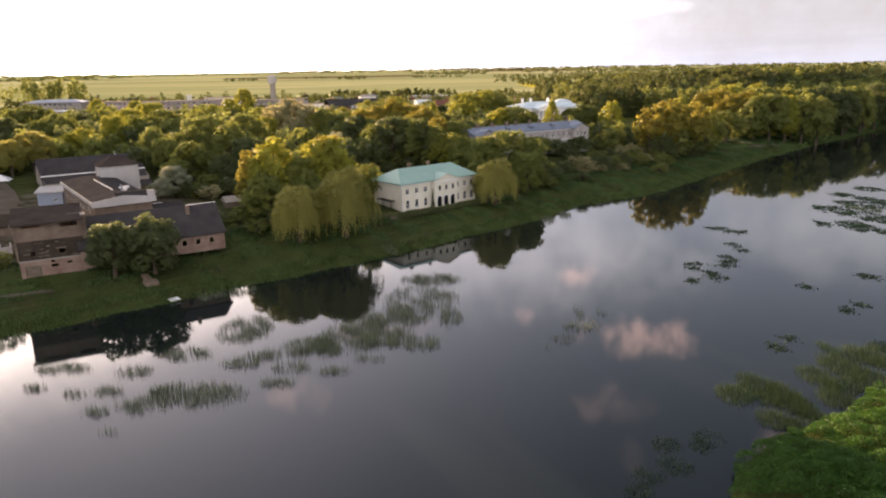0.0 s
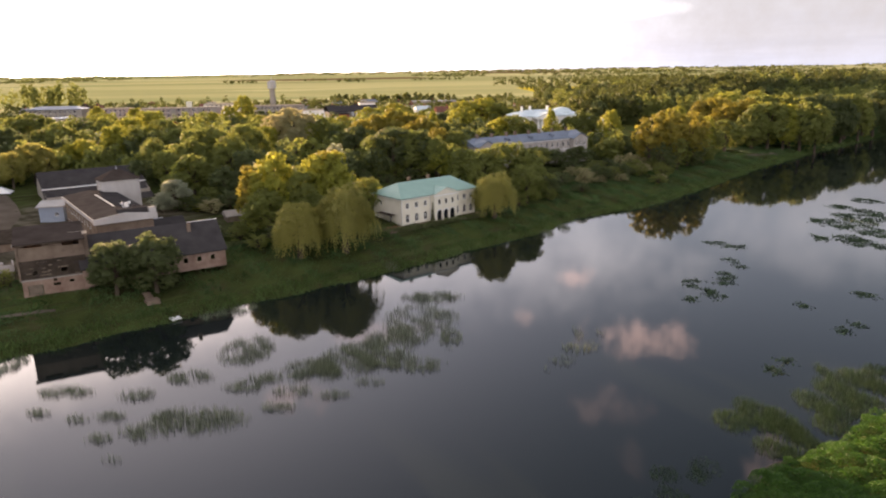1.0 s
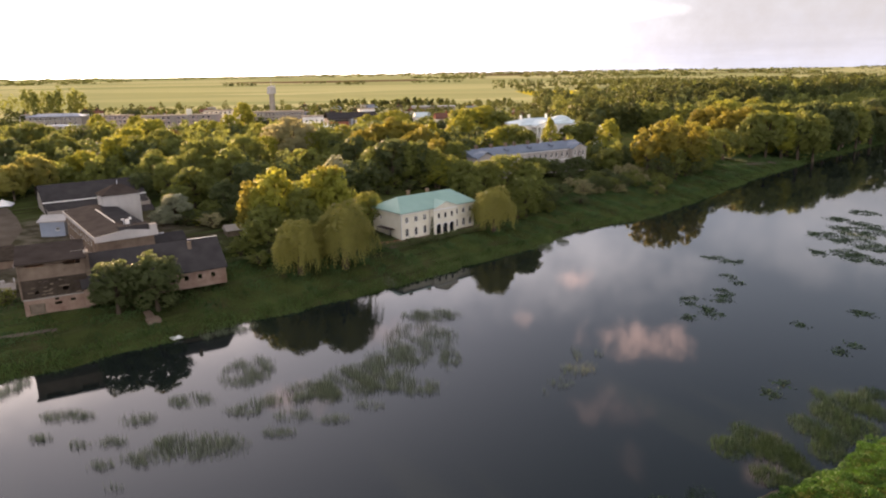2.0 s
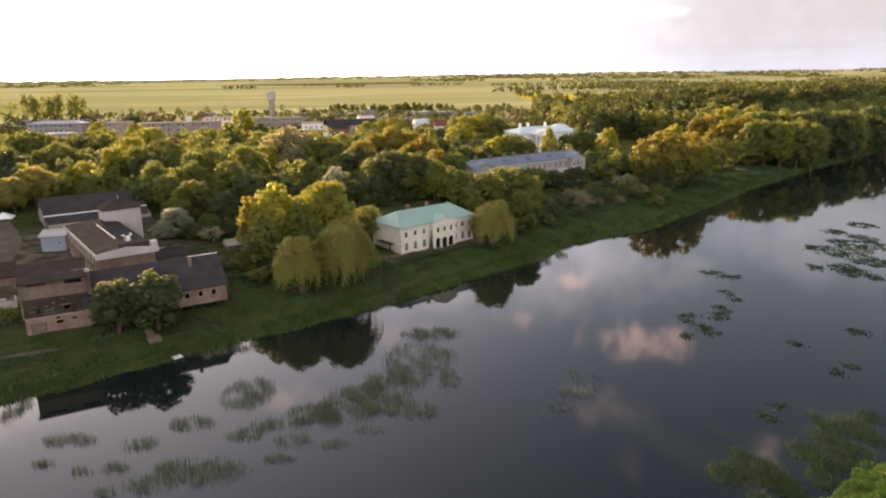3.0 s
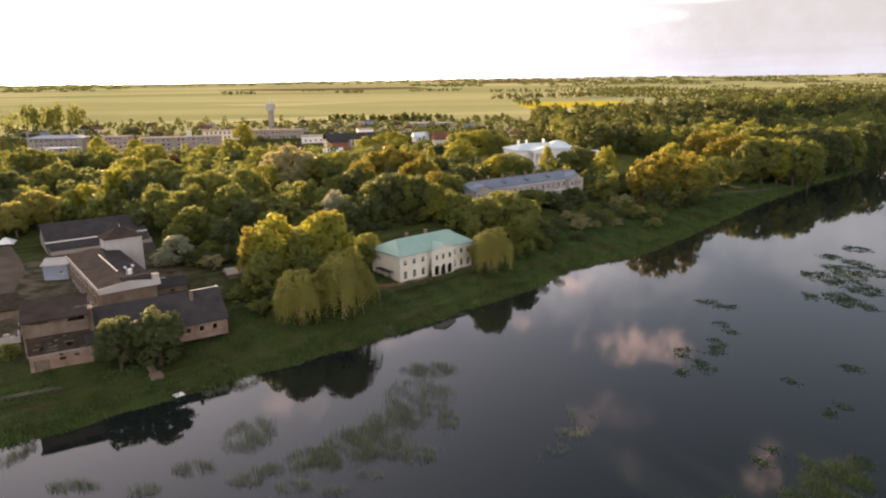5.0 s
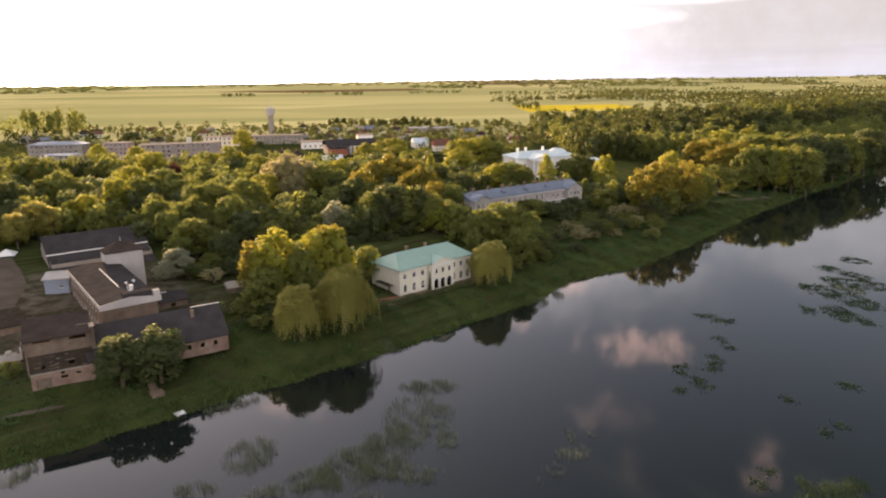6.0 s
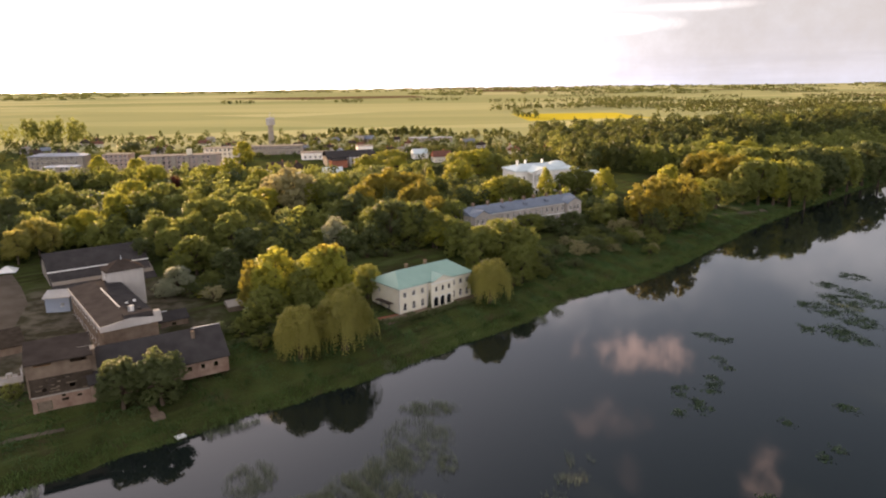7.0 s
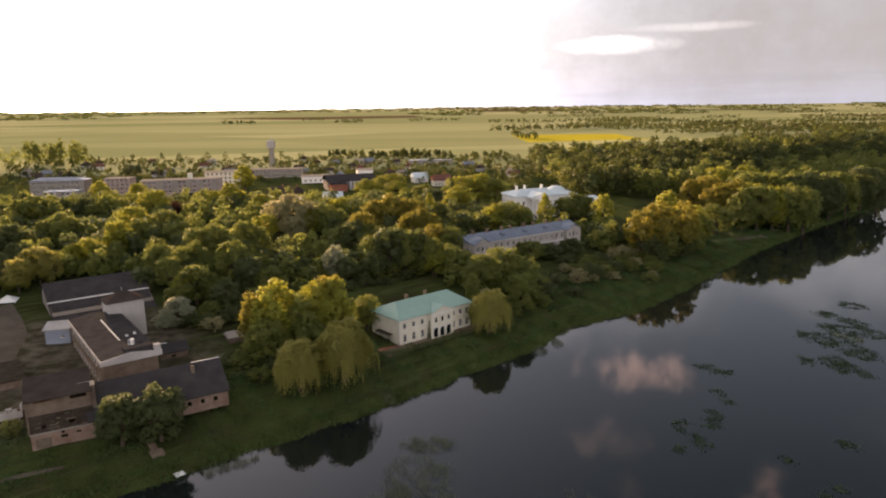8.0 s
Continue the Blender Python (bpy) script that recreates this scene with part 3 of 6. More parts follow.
for kind, leaf, x, y, top, radius in [
    ("round", "green", -115.0, 298.7, 26.0, 6.5), ("tall", "green", -110.3, 264.9, 25.0, 6.2), ("round", "red", -148.4, 384.6, 23.0, 4.8), ("round", "green", -97.1, 253.5, 23.5, 4.6), ("tall", "green", -87.2, 251.5, 23.7, 4.6), ("round", "green", -92.1, 254.2, 26.0, 5.5),
    ("round", "green", -99.1, 274.9, 26.9, 6.6), ("round", "green", -84.9, 275.9, 26.0, 6.6), ("round", "green", -92.0, 278.4, 28.0, 7.8), ("round", "yellow", -87.0, 229.1, 20.3, 4.6), ("round", "green", -77.0, 229.9, 19.1, 4.6), ("round", "green", -82.0, 231.2, 21.5, 5.5),
    ("round", "yellow", -87.2, 283.6, 24.9, 5.6), ("tall", "green", -75.0, 284.2, 25.6, 5.6), ("round", "green", -81.1, 284.4, 28.0, 6.7), ("tall", "silver", -81.5, 206.4, 17.5, 5.6), ("round", "silver", -84.5, 203.0, 13.5, 3.6),
    ("tall", "yellow", -130.6, 401.9, 27.0, 6.2), ("tall", "yellow", -139.6, 497.5, 33.0, 8.0), ("tall", "yellow", -127.0, 421.8, 29.0, 7.8), ("round", "yellow", -102.2, 396.5, 25.0, 6.1),
    ("round", "yellow", -83.3, 327.1, 24.0, 7.1), ("round", "pale", -80.6, 343.0, 28.5, 8.2), ("round", "pale", -65.0, 342.0, 28.0, 8.2), ("round", "pale", -74.0, 346.0, 31.5, 10.0), ("round", "pale", -70.0, 330.0, 23.0, 7.0),
]:
    plant(kind, leaf, x, y, top, radius, 2 if y < 290 else 1, "park trees")
for kind, leaf, x, y, top, radius in [
    ("tall", "yellow", -62.6, 339.3, 24.3, 6.4), ("round", "green", -48.9, 334.1, 24.9, 6.4), ("round", "green", -55.7, 338.0, 27.0, 7.6), ("round", "silver", -40.1, 261.5, 22.0, 5.1),
    ("round", "yellow", -54.6, 379.7, 25.0, 7.4), ("round", "yellow", -47.8, 471.5, 25.0, 10.9), ("round", "yellow", -33.1, 498.4, 26.0, 13.1), ("tall", "orange", -33.3, 353.1, 26.9, 9.0), ("round", "orange", -13.8, 350.2, 27.1, 9.0), ("round", "orange", -23.6, 350.7, 30.0, 10.8),
    ("round", "orange", -14.0, 317.1, 25.6, 5.4), ("tall", "orange", -2.5, 316.8, 24.8, 5.4), ("round", "orange", -8.3, 317.8, 28.0, 6.4), ("round", "orange", -33.9, 304.7, 28.0, 7.1),
    ("round", "green", -26.0, 270.6, 24.1, 6.6), ("round", "green", -11.8, 269.7, 25.8, 6.6), ("round", "dark", -18.9, 269.4, 27.0, 7.9), ("round", "green", -13.5, 272.7, 24.7, 5.4), ("round", "green", -1.9, 267.5, 23.4, 5.4), ("round", "dark", -7.7, 271.5, 26.0, 6.4),
    ("tall", "green", -43.5, 297.5, 22.9, 6.2), ("tall", "green", -30.2, 295.8, 24.2, 6.2), ("round", "dark", -36.9, 297.0, 26.0, 7.3), ("tall", "yellow", -4.0, 376.3, 27.0, 3.2),
    ("tall", "green", 0.6, 377.8, 22.0, 5.3), ("round", "orange", -0.8, 289.8, 25.0, 6.8), ("round", "green", 6.4, 286.6, 24.0, 7.2),
]:
    plant(kind, leaf, x, y, top, radius, 2 if y < 290 else 1, "trees in the middle of the park")
for kind, leaf, x, y, top, radius in [
    ("round", "yellow", -0.5, 266.7, 19.5, 5.3), ("tall", "green", 11.0, 265.9, 18.7, 5.3), ("round", "green", 5.2, 268.0, 20.5, 6.4), ("round", "yellow", 14.9, 437.4, 29.6, 10.7), ("round", "green", 38.0, 435.7, 28.4, 10.7), ("round", "yellow", 26.5, 441.2, 31.0, 12.8),
    ("round", "yellow", 13.0, 400.3, 28.0, 10.5), ("round", "yellow", 15.1, 371.6, 18.0, 7.5), ("round", "yellow", 26.0, 350.1, 20.0, 7.6), ("tall", "yellow", 31.4, 356.2, 20.3, 6.4), ("round", "yellow", 45.1, 352.4, 20.9, 6.4), ("round", "green", 38.2, 355.4, 22.0, 7.6),
    ("round", "green", 72.2, 385.7, 22.3, 6.6), ("round", "green", 86.3, 389.3, 23.1, 6.6), ("round", "green", 79.2, 388.3, 25.0, 7.8), ("tall", "yellow", 89.1, 362.3, 27.0, 6.7),
    ("round", "green", 78.0, 316.8, 16.5, 7.9), ("round", "dark", 61.5, 306.0, 14.5, 6.7), ("round", "dark", 49.6, 296.5, 14.5, 6.1), ("round", "green", 40.5, 292.3, 16.0, 7.3),
]:
    plant(kind, leaf, x, y, top, radius, 2 if y < 290 else 1, "trees round the palace")
for kind, leaf, x, y, top, radius in [
    ("tall", "green", 15.4, 245.5, 21.1, 7.3), ("round", "green", 31.2, 244.6, 20.7, 7.3), ("round", "green", 23.3, 248.7, 22.5, 8.7), ("round", "green", 29.4, 230.7, 17.0, 5.9),
    ("tall", "green", 12.6, 233.3, 17.0, 3.3),
]:
    plant(kind, leaf, x, y, top, radius, 2 if y < 290 else 1, "trees by the villa")
for kind, leaf, x, y, top, radius in [
    ("oak", "orange", 94.0, 308.2, 27.6, 8.8), ("oak", "orange", 113.0, 312.5, 28.1, 8.8), ("oak", "orange", 103.5, 311.9, 29.5, 10.5), ("tall", "yellow", 126.1, 369.8, 28.0, 7.5),
    ("oak", "orange", 115.9, 330.9, 24.3, 6.0), ("oak", "yellow", 128.8, 335.0, 24.6, 6.0), ("oak", "orange", 122.3, 333.4, 27.0, 7.1), ("tall", "orange", 156.3, 416.1, 28.5, 8.2), ("round", "orange", 173.9, 417.7, 27.9, 8.2), ("round", "orange", 165.1, 416.5, 30.0, 9.8),
    ("round", "yellow", 189.1, 456.9, 31.5, 11.3), ("round", "yellow", 214.1, 470.4, 31.5, 12.4), ("round", "orange", 163.1, 394.8, 27.6, 8.8), ("round", "yellow", 182.2, 393.7, 28.2, 8.8), ("round", "orange", 172.6, 393.7, 30.0, 10.5),
    ("round", "green", 200.7, 431.3, 30.4, 11.1), ("round", "green", 224.6, 432.2, 29.5, 11.1), ("round", "green", 212.7, 430.4, 31.5, 13.2), ("round", "green", 171.0, 377.2, 27.2, 8.5), ("tall", "yellow", 189.3, 379.0, 25.7, 8.5), ("round", "green", 180.2, 377.9, 28.5, 10.1),
    ("round", "yellow", 190.2, 380.1, 27.8, 8.2), ("round", "green", 207.9, 380.0, 26.3, 8.2), ("round", "green", 199.1, 379.7, 29.0, 9.8), ("round", "dark", 226.1, 426.4, 29.0, 8.9), ("tall", "dark", 245.4, 420.9, 28.6, 8.9), ("round", "dark", 235.7, 425.3, 31.0, 10.7),
    ("round", "green", 244.7, 434.7, 26.9, 9.1), ("tall", "green", 264.3, 434.8, 28.0, 9.1), ("round", "green", 254.5, 433.0, 30.0, 10.9), ("round", "dark", 277.0, 451.9, 28.6, 9.6), ("round", "dark", 297.7, 455.7, 27.8, 9.6), ("round", "dark", 287.3, 457.1, 31.0, 11.5),
]:
    plant(kind, leaf, x, y, top, radius, 2 if y < 290 else 1, "oaks by the meadow")

for x, y, top, r in [(-35.6, 165, 18.0, 6.4), (-25.2, 171.5, 21.0, 8.2), (16.5, 209.5, 17.9, 7.0)]:
    plant("willow", "willow", x, y, top, r, 2, "weeping willows")
for leaf, x, y, top, r in [("orange", -53.5, 189.5, 23.5, 4.6), ("yellow", -46.5, 188.5, 27, 8.0), ("orange", -31.5, 194, 26.9, 5.0), ("yellow", -29.5, 190, 26.6, 6.2), ("yellow", -35.0, 190.5, 26.2, 6.0), ("green", -38.5, 187, 23.5, 5.6), ("green", -47, 181, 18.5, 6.6), ("green", -35, 181.5, 17, 5.5), ("green", -22.5, 208, 17, 5.0)]:
    plant("round", leaf, x, y, top, r, 2, "trees by the villa")
for x, y, top, r in [(-69.4, 138.5, 14.8, 5.3), (-61.9, 141, 16.0, 6.2)]:
    plant("round", "dark", x, y, top, r, 2, "trees before the old mill")
# unseen trees left of the view, added to keep the sun off the mill
for leaf, x, y, h, r in [("green", -172, 205, 18, 8), ("dark", -186, 222, 20, 9), ("green", -180, 190, 17, 8), ("dark", -168, 176, 16, 7), ("green", -196, 206, 20, 9), ("dark", -176, 240, 19, 8),
                         ("green", -190, 250, 20, 9), ("dark", -160, 160, 15, 7), ("green", -150, 142, 14, 7), ("dark", -205, 235, 21, 9)]:
    plant("round", leaf, x, y, ground(x, y) + h, r, 0, "trees beside the yard")
for leaf, x, y, h, r in [("dark", 56, 290, 5, 5), ("pale", 63, 268, 3, 3), ("pale", 72, 272, 3.2, 4), ("green", 87, 271, 4, 4), ("dark", 40, 252, 5, 6), ("dark", 47, 262, 5, 5), ("green", 66, 290, 5, 5),
                         ("dark", 78, 283, 4, 4), ("green", 93, 285, 5, 5), ("dark", 100, 300, 7, 5), ("dark", -60, 176, 4, 4), ("green", -54, 178, 4, 4)]:
    plant("bush", leaf, x, y, ground(x, y) + h, r, 1)
# first four made tall, their green standing in for the oaks' shaded lower crowns
for leaf, x, y, h, r in [("dark", 98, 302, 12, 6.0), ("green", 106, 305, 14, 6.5), ("dark", 115, 311, 13, 6.0), ("green", 124, 322, 12, 6.0), ("green", -94.5, 140.2, 4, 2.6), ("green", -47, 170, 4, 3.5), ("dark", -44, 175, 5, 4), ("pale", 53, 277, 4, 3), ("dark", 34, 243, 5, 4), ("dark", 52, 250, 3.5, 4),
                         ("green", 84, 296, 5, 5), ("dark", 108, 318, 6, 6), ("green", 118, 326, 5, 5), ("pale", 90, 277, 3, 3), ("green", 26, 226, 5, 4)]:
    plant("bush", leaf, x, y, ground(x, y) + h, r, 1)

for leaf, x, y, top, r in [("green", 121, 322, 15, 6), ("green", 150, 362, 21, 10), ("green", 170, 374, 20, 9), ("dark", 196, 386, 24, 12), ("green", 216, 402, 25, 12), ("dark", 236, 420, 26, 13), ("green", 132, 338, 20, 9)]:
    plant("round", leaf, x, y, top, r, 1, "oaks by the meadow")
# the dense trees between the hall and the villa garden
for kind, leaf, x, y, top, r in [("tall", "green", -107.2, 255.0, 25.0, 5.3), ("round", "green", -96.0, 240.0, 22.9, 5.4), ("round", "green", -83.2, 228.0, 22.7, 6.7),
                                 ("round", "green", -77.0, 250.0, 26.8, 7.0), ("round", "dark", -67.7, 240.0, 22.5, 5.8), ("round", "green", -60.9, 240.0, 18.7, 6.3),
                                 ("tall", "dark", -59.0, 255.0, 20.5, 6.7), ("round", "green", -50.7, 255.0, 15.3, 6.2), ("round", "dark", -71.0, 222.0, 19.3, 5.4),
                                 ("round", "green", -62.2, 228.0, 14.6, 5.2), ("round", "green", -87.8, 222.0, 16.6, 4.6), ("round", "dark", -105.5, 238.0, 19.8, 5.0),
                                 ("round", "green", -44.4, 262.0, 12.0, 5.5), ("round", "dark", -53.2, 245.0, 10.9, 5.5), ("round", "green", -45.8, 250.0, 9.5, 4.8),
                                 ("round", "green", -74.1, 215.0, 13.6, 4.1), ("round", "dark", -65.5, 215.0, 11.5, 4.5), ("round", "green", -78.0, 208.0, 12.9, 3.6)]:
    plant(kind, leaf, x, y, top, r, 1, "trees behind the hall")
for kind, leaf, x, y, top, r in [("tall", "yellow", 57.5, 358.0, 28.3, 4.4), ("round", "green", 36.5, 345.0, 26.2, 7.8), ("round", "green", 44.1, 348.0, 23.3, 6.7),
                                 ("round", "yellow", 28.5, 346.0, 25.0, 7.2), ("round", "green", 10.5, 432.0, 27.1, 9.8), ("round", "dark", -0.3, 425.0, 23.1, 8.9),
                                 ("round", "green", -9.0, 440.0, 25.0, 8.4), ("round", "yellow", -28.3, 470.0, 23.4, 10.6)]:
    plant(kind, leaf, x, y, top, r, 1, "trees before the palace")
br = random.Random(31)
for i in range(26):
    x, y = br.uniform(-80, -44), br.uniform(172, 226)
    if -84 < x < -60 and 176 < y < 200:
        continue
    plant("bush", br.choice(["green", "dark", "yellow", "pale"]), x, y, ground(x, y) + br.uniform(2.5, 6), br.uniform(2.5, 4.5), 1, "garden bushes")
for i in range(46):
    t, off = br.uniform(0, 1), br.uniform(18, 38)
    x, y = 30 + 92 * t - off * 0.62, 202 + 95 * t + off * 0.78
    if 12 < x < 30 and y < 232:
        continue
    plant("bush", br.choice(["green", "dark", "dark", "green", "pale"]), x, y, ground(x, y) + br.uniform(3, 6.5), br.uniform(3, 5.5), 1, "bushes on the bank")


# ---------------------------------------------------------------- buildings
def wall_panel(bm, p0, p1, z0, z1, holes=(), depth=0.25):
    """A wall face from p0 to p1 (outside to the right) with openings (u0, u1, z0, z1, arched) and their reveals."""
    p0, p1 = Vector(p0), Vector(p1)
    d = (p1 - p0)
    length = d.length
    d.normalize()
    inward = Vector((-d.y, d.x))

    def at(u, z, deep=0.0):
        q = p0 + d * u + inward * deep
        return bm.verts.new((q.x, q.y, z))

    us = sorted({0.0, length, *[h[0] for h in holes], *[h[1] for h in holes]})
    tops = [h[3] + ((h[1] - h[0]) / 2 if h[4] else 0) for h in holes]
    zs = sorted({z0, z1, *[h[2] for h in holes], *tops})
    for a, b in zip(us[:-1], us[1:]):
        for c, e in zip(zs[:-1], zs[1:]):
            mu, mz = (a + b) / 2, (c + e) / 2
            if any(h[0] < mu < h[1] and h[2] < mz < t for h, t in zip(holes, tops)):
                continue
            bm.faces.new((at(a, c), at(b, c), at(b, e), at(a, e)))
    for h, t in zip(holes, tops):
        ring = [(h[0], h[2]), (h[1], h[2])]
        if h[4]:
            r, mid = (h[1] - h[0]) / 2, (h[0] + h[1]) / 2
            arc = [(mid + r * math.cos(i * math.pi / 10), h[3] + r * math.sin(i * math.pi / 10)) for i in range(11)]
            for (ua, za), (ub, zb) in zip(arc[:-1], arc[1:]):
                bm.faces.new((at(ub, zb), at(ua, za), at(ua, t), at(ub, t)))
            ring += arc
        else:
            ring += [(h[1], h[3]), (h[0], h[3])]
        for (ua, za), (ub, zb) in zip(ring, ring[1:] + ring[:1]):
            bm.faces.new((at(ua, za), at(ua, za, depth), at(ub, zb, depth), at(ub, zb)))


WINDOWS = {}


def window_meshes(w, h, arched, frame_mat):
    key = (round(w, 2), round(h, 2), arched, frame_mat.name)
    if key not in WINDOWS:
        bm = bmesh.new()
        t = 0.055
        for r in ((-w / 2, -w / 2 + t, 0, h), (w / 2 - t, w / 2, 0, h), (-w / 2 + t, w / 2 - t, 0, t), (-w / 2 + t, w / 2 - t, h - t, h), (-t / 2, t / 2, t, h - t), (-w / 2 + t, w / 2 - t, h * 0.62, h * 0.62 + t)):
            box(bm, r[0], r[1], 0.10, 0.18, r[2], r[3])
        box(bm, -w / 2 - 0.1, w / 2 + 0.1, -0.08, 0.12, -0.08, -0.002)
        fr = mesh_of("window", bm)
        fr.materials.append(frame_mat)
        bm = bmesh.new()
        top = h
        pts = [(-w / 2, 0), (w / 2, 0)]
        if arched:
            pts += [(w / 2 * math.cos(i * math.pi / 10), top + w / 2 * math.sin(i * math.pi / 10)) for i in range(11)]
        else:
            pts += [(w / 2, top), (-w / 2, top)]
        bm.faces.new([bm.verts.new((a, 0.2, b)) for a, b in pts])
        pane = mesh_of("pane", bm)
        pane.materials.append(GLASS)
        WINDOWS[key] = (fr, pane)
    return WINDOWS[key]


def storey(bm, parent, p0, p1, z0, z1, holes, frame_mat=None, bare=False):
    """A wall with its windows set in the openings."""
    wall_panel(bm, p0, p1, z0, z1, holes)
    a, b = Vector(p0), Vector(p1)
    d = (b - a).normalized()
    yaw = math.degrees(math.atan2(d.y, d.x))
    for u0, u1, h0, h1, arch in ([] if bare else holes):
        fr, pane = window_meshes(u1 - u0, h1 - h0, arch, frame_mat or TRIM)
        q = a + d * (u0 + u1) / 2
        w = new("window", fr)
        w.parent = parent
        w.matrix_local = pose(q.x, q.y, h0, 0, 0, yaw)
        g = new("pane", pane)
        g.parent = w


def row(first, step, count, w, z0, z1, arch=False):
    return [(first + i * step - w / 2, first + i * step + w / 2, z0, z1, arch) for i in range(count)]


def roof_solid(bm, L, W, z, rise, hip=0.0, over=0.5, thick=0.25, x0=0.0, y0=0.0):
    """A gabled (hip 0) or hipped roof over a plan L by W, ridge along x, with thickness."""
    a = [(x0 - over, y0 - over), (x0 + L + over, y0 - over), (x0 + L + over, y0 + W + over), (x0 - over, y0 + W + over)]
    h = hip - over if hip else -over
    r = [(x0 + h if hip else x0 - over, y0 + W / 2), (x0 + L - h if hip else x0 + L + over, y0 + W / 2)]
    lo = [bm.verts.new((*p, z - thick)) for p in a]
    up = [bm.verts.new((*p, z)) for p in a]
    ri = [bm.verts.new((*p, z + rise)) for p in r]
    for i in range(4):
        j = (i + 1) % 4
        bm.faces.new((lo[i], lo[j], up[j], up[i]))
    bm.faces.new(lo[::-1])
    bm.faces.new((up[0], up[1], ri[1], ri[0]))
    bm.faces.new((up[2], up[3], ri[0], ri[1]))
    bm.faces.new((up[1], up[2], ri[1]))
    bm.faces.new((up[3], up[0], ri[0]))
    return bm


def slab(bm, pts, thick):
    """A sheet through corner points, with thickness downwards."""
    up = [bm.verts.new(p) for p in pts]
    lo = [bm.verts.new((p[0], p[1], p[2] - thick)) for p in pts]
    bm.faces.new(up)
    bm.faces.new(lo[::-1])
    n = len(pts)
    for i in range(n):
        j = (i + 1) % n
        bm.faces.new((lo[i], lo[j], up[j], up[i]))
    return bm


def four_walls(bm, parent, L, W, z0, z1, front=(), right=(), back=(), left=(), frame_mat=None, bare=False, x0=0.0, y0=0.0):
    c = [(x0, y0), (x0 + L, y0), (x0 + L, y0 + W), (x0, y0 + W)]
    for i, holes in enumerate((front, right, back, left)):
        storey(bm, parent, c[i], c[(i + 1) % 4], z0, z1, list(holes), frame_mat, bare)


def gable_fill(bm, L, W, z, rise, x0=0.0, y0=0.0):
    for x, s in ((x0, -1), (x0 + L, 1)):
        pts = [(x, y0, z), (x, y0 + W, z), (x, y0 + W / 2, z + rise)]
        bm.faces.new([bm.verts.new(p) for p in (pts if s > 0 else pts[::-1])])


# the villa on the bank
VL, VW, VE = 29.0, 14.4, 7.9
villa = thing("villa", pose(-11.7, 195.8, 4.2, 0, 0, 40.0), "cream two-storey villa with a pale green hipped metal roof", "house")
bm = bmesh.new()
lower = [(x - 0.62, x + 0.62, 0.8, 2.5, True) for x in (2.1, 5.5, 8.9, 21.6, 24.6, 27.4)]
upper = [(x - 0.58, x + 0.58, 4.9, 6.5, False) for x in (2.1, 5.5, 8.9, 21.6, 24.6, 27.4)]
four_walls(bm, villa, VL, VW, -1.5, VE, front=lower + upper, left=[(3.4, 4.4, 4.9, 6.3, False), (8.2, 9.2, 0.1, 2.2, False), (4.2, 4.9, 1.2, 2.0, False)],
           right=row(3.0, 3.2, 3, 1.1, 4.5, 5.9), back=row(3, 3.8, 7, 1.2, 4.5, 5.9))
part("wall", bm, CREAM, villa)
# projecting middle bay with three arches and a pediment
bm = bmesh.new()
four_walls(bm, villa, 9.0, 1.9, -1.5, VE + 0.1, front=row(1.9, 2.6, 3, 1.9, 0.15, 2.35, True), bare=True, x0=11.0, y0=-1.8)
part("portico_wall", bm, CREAM, villa)
for x in (12.9, 15.5, 18.1):
    fr, pane = window_meshes(0.8, 1.5, False, TRIM)
    wd = new("window", fr)
    wd.parent = villa
    wd.matrix_local = pose(x, -1.83, 5.0, 0, 0, 0)
    g = new("pane", pane)
    g.parent = wd
    g.matrix_local = pose(0, -0.17, 0)
    bm = bmesh.new()
    box(bm, x - 0.9, x + 0.9, -1.35, -1.2, 0.0, 3.2)
    part("arch_door", bm, GLASS, villa, "dark glazed doors behind the arch")
    bm = bmesh.new()
    for i in range(12):
        a0, a1 = i * math.pi / 12, (i + 1) * math.pi / 12
        q = [(x + rr * math.cos(a), -1.9, 2.35 + rr * math.sin(a)) for rr, a in ((0.97, a0), (1.2, a0), (1.2, a1), (0.97, a1))]
        slab_up = [bm.verts.new(p) for p in q]
        bm.faces.new(slab_up)
    part("arch_trim", bm, TRIM, villa)
part("cornice", boxes((10.8, 20.2, -2.05, -1.75, VE - 0.35, VE), (-0.2, 10.78, -0.22, 0.0, VE - 0.35, VE - 0.02), (20.22, VL + 0.2, -0.22, 0.0, VE - 0.35, VE - 0.02), (-0.22, -0.003, -0.2, VW + 0.2, VE - 0.35, VE - 0.02)), TRIM, villa)
bm = bmesh.new()
q = [bm.verts.new(p) for p in ((10.9, -1.95, VE), (20.1, -1.95, VE), (15.5, -1.95, VE + 1.6))]
bm.faces.new(q)
for a, b in (((10.7, VE + 0.02), (15.5, VE + 1.75)), ((15.5, VE + 1.75), (20.3, VE + 0.02))):
    d = 0.28
    v = [bm.verts.new(p) for p in ((a[0], -2.2, a[1]), (b[0], -2.2, b[1]), (b[0], -2.2, b[1] + d), (a[0], -2.2, a[1] + d))]
    w2 = [bm.verts.new(p) for p in ((a[0], -1.9, a[1]), (b[0], -1.9, b[1]), (b[0], -1.9, b[1] + d), (a[0], -1.9, a[1] + d))]
    bm.faces.new(v)
    bm.faces.new((v[1], v[0], w2[0], w2[1]))
part("pediment", bm, CREAM, villa)
bm = bmesh.new()
roof_solid(bm, VL, VW, VE + 0.25, 3.4, hip=4.6, over=0.6)
part("roof", bm, GREENROOF, villa, "pale green standing-seam metal roof")
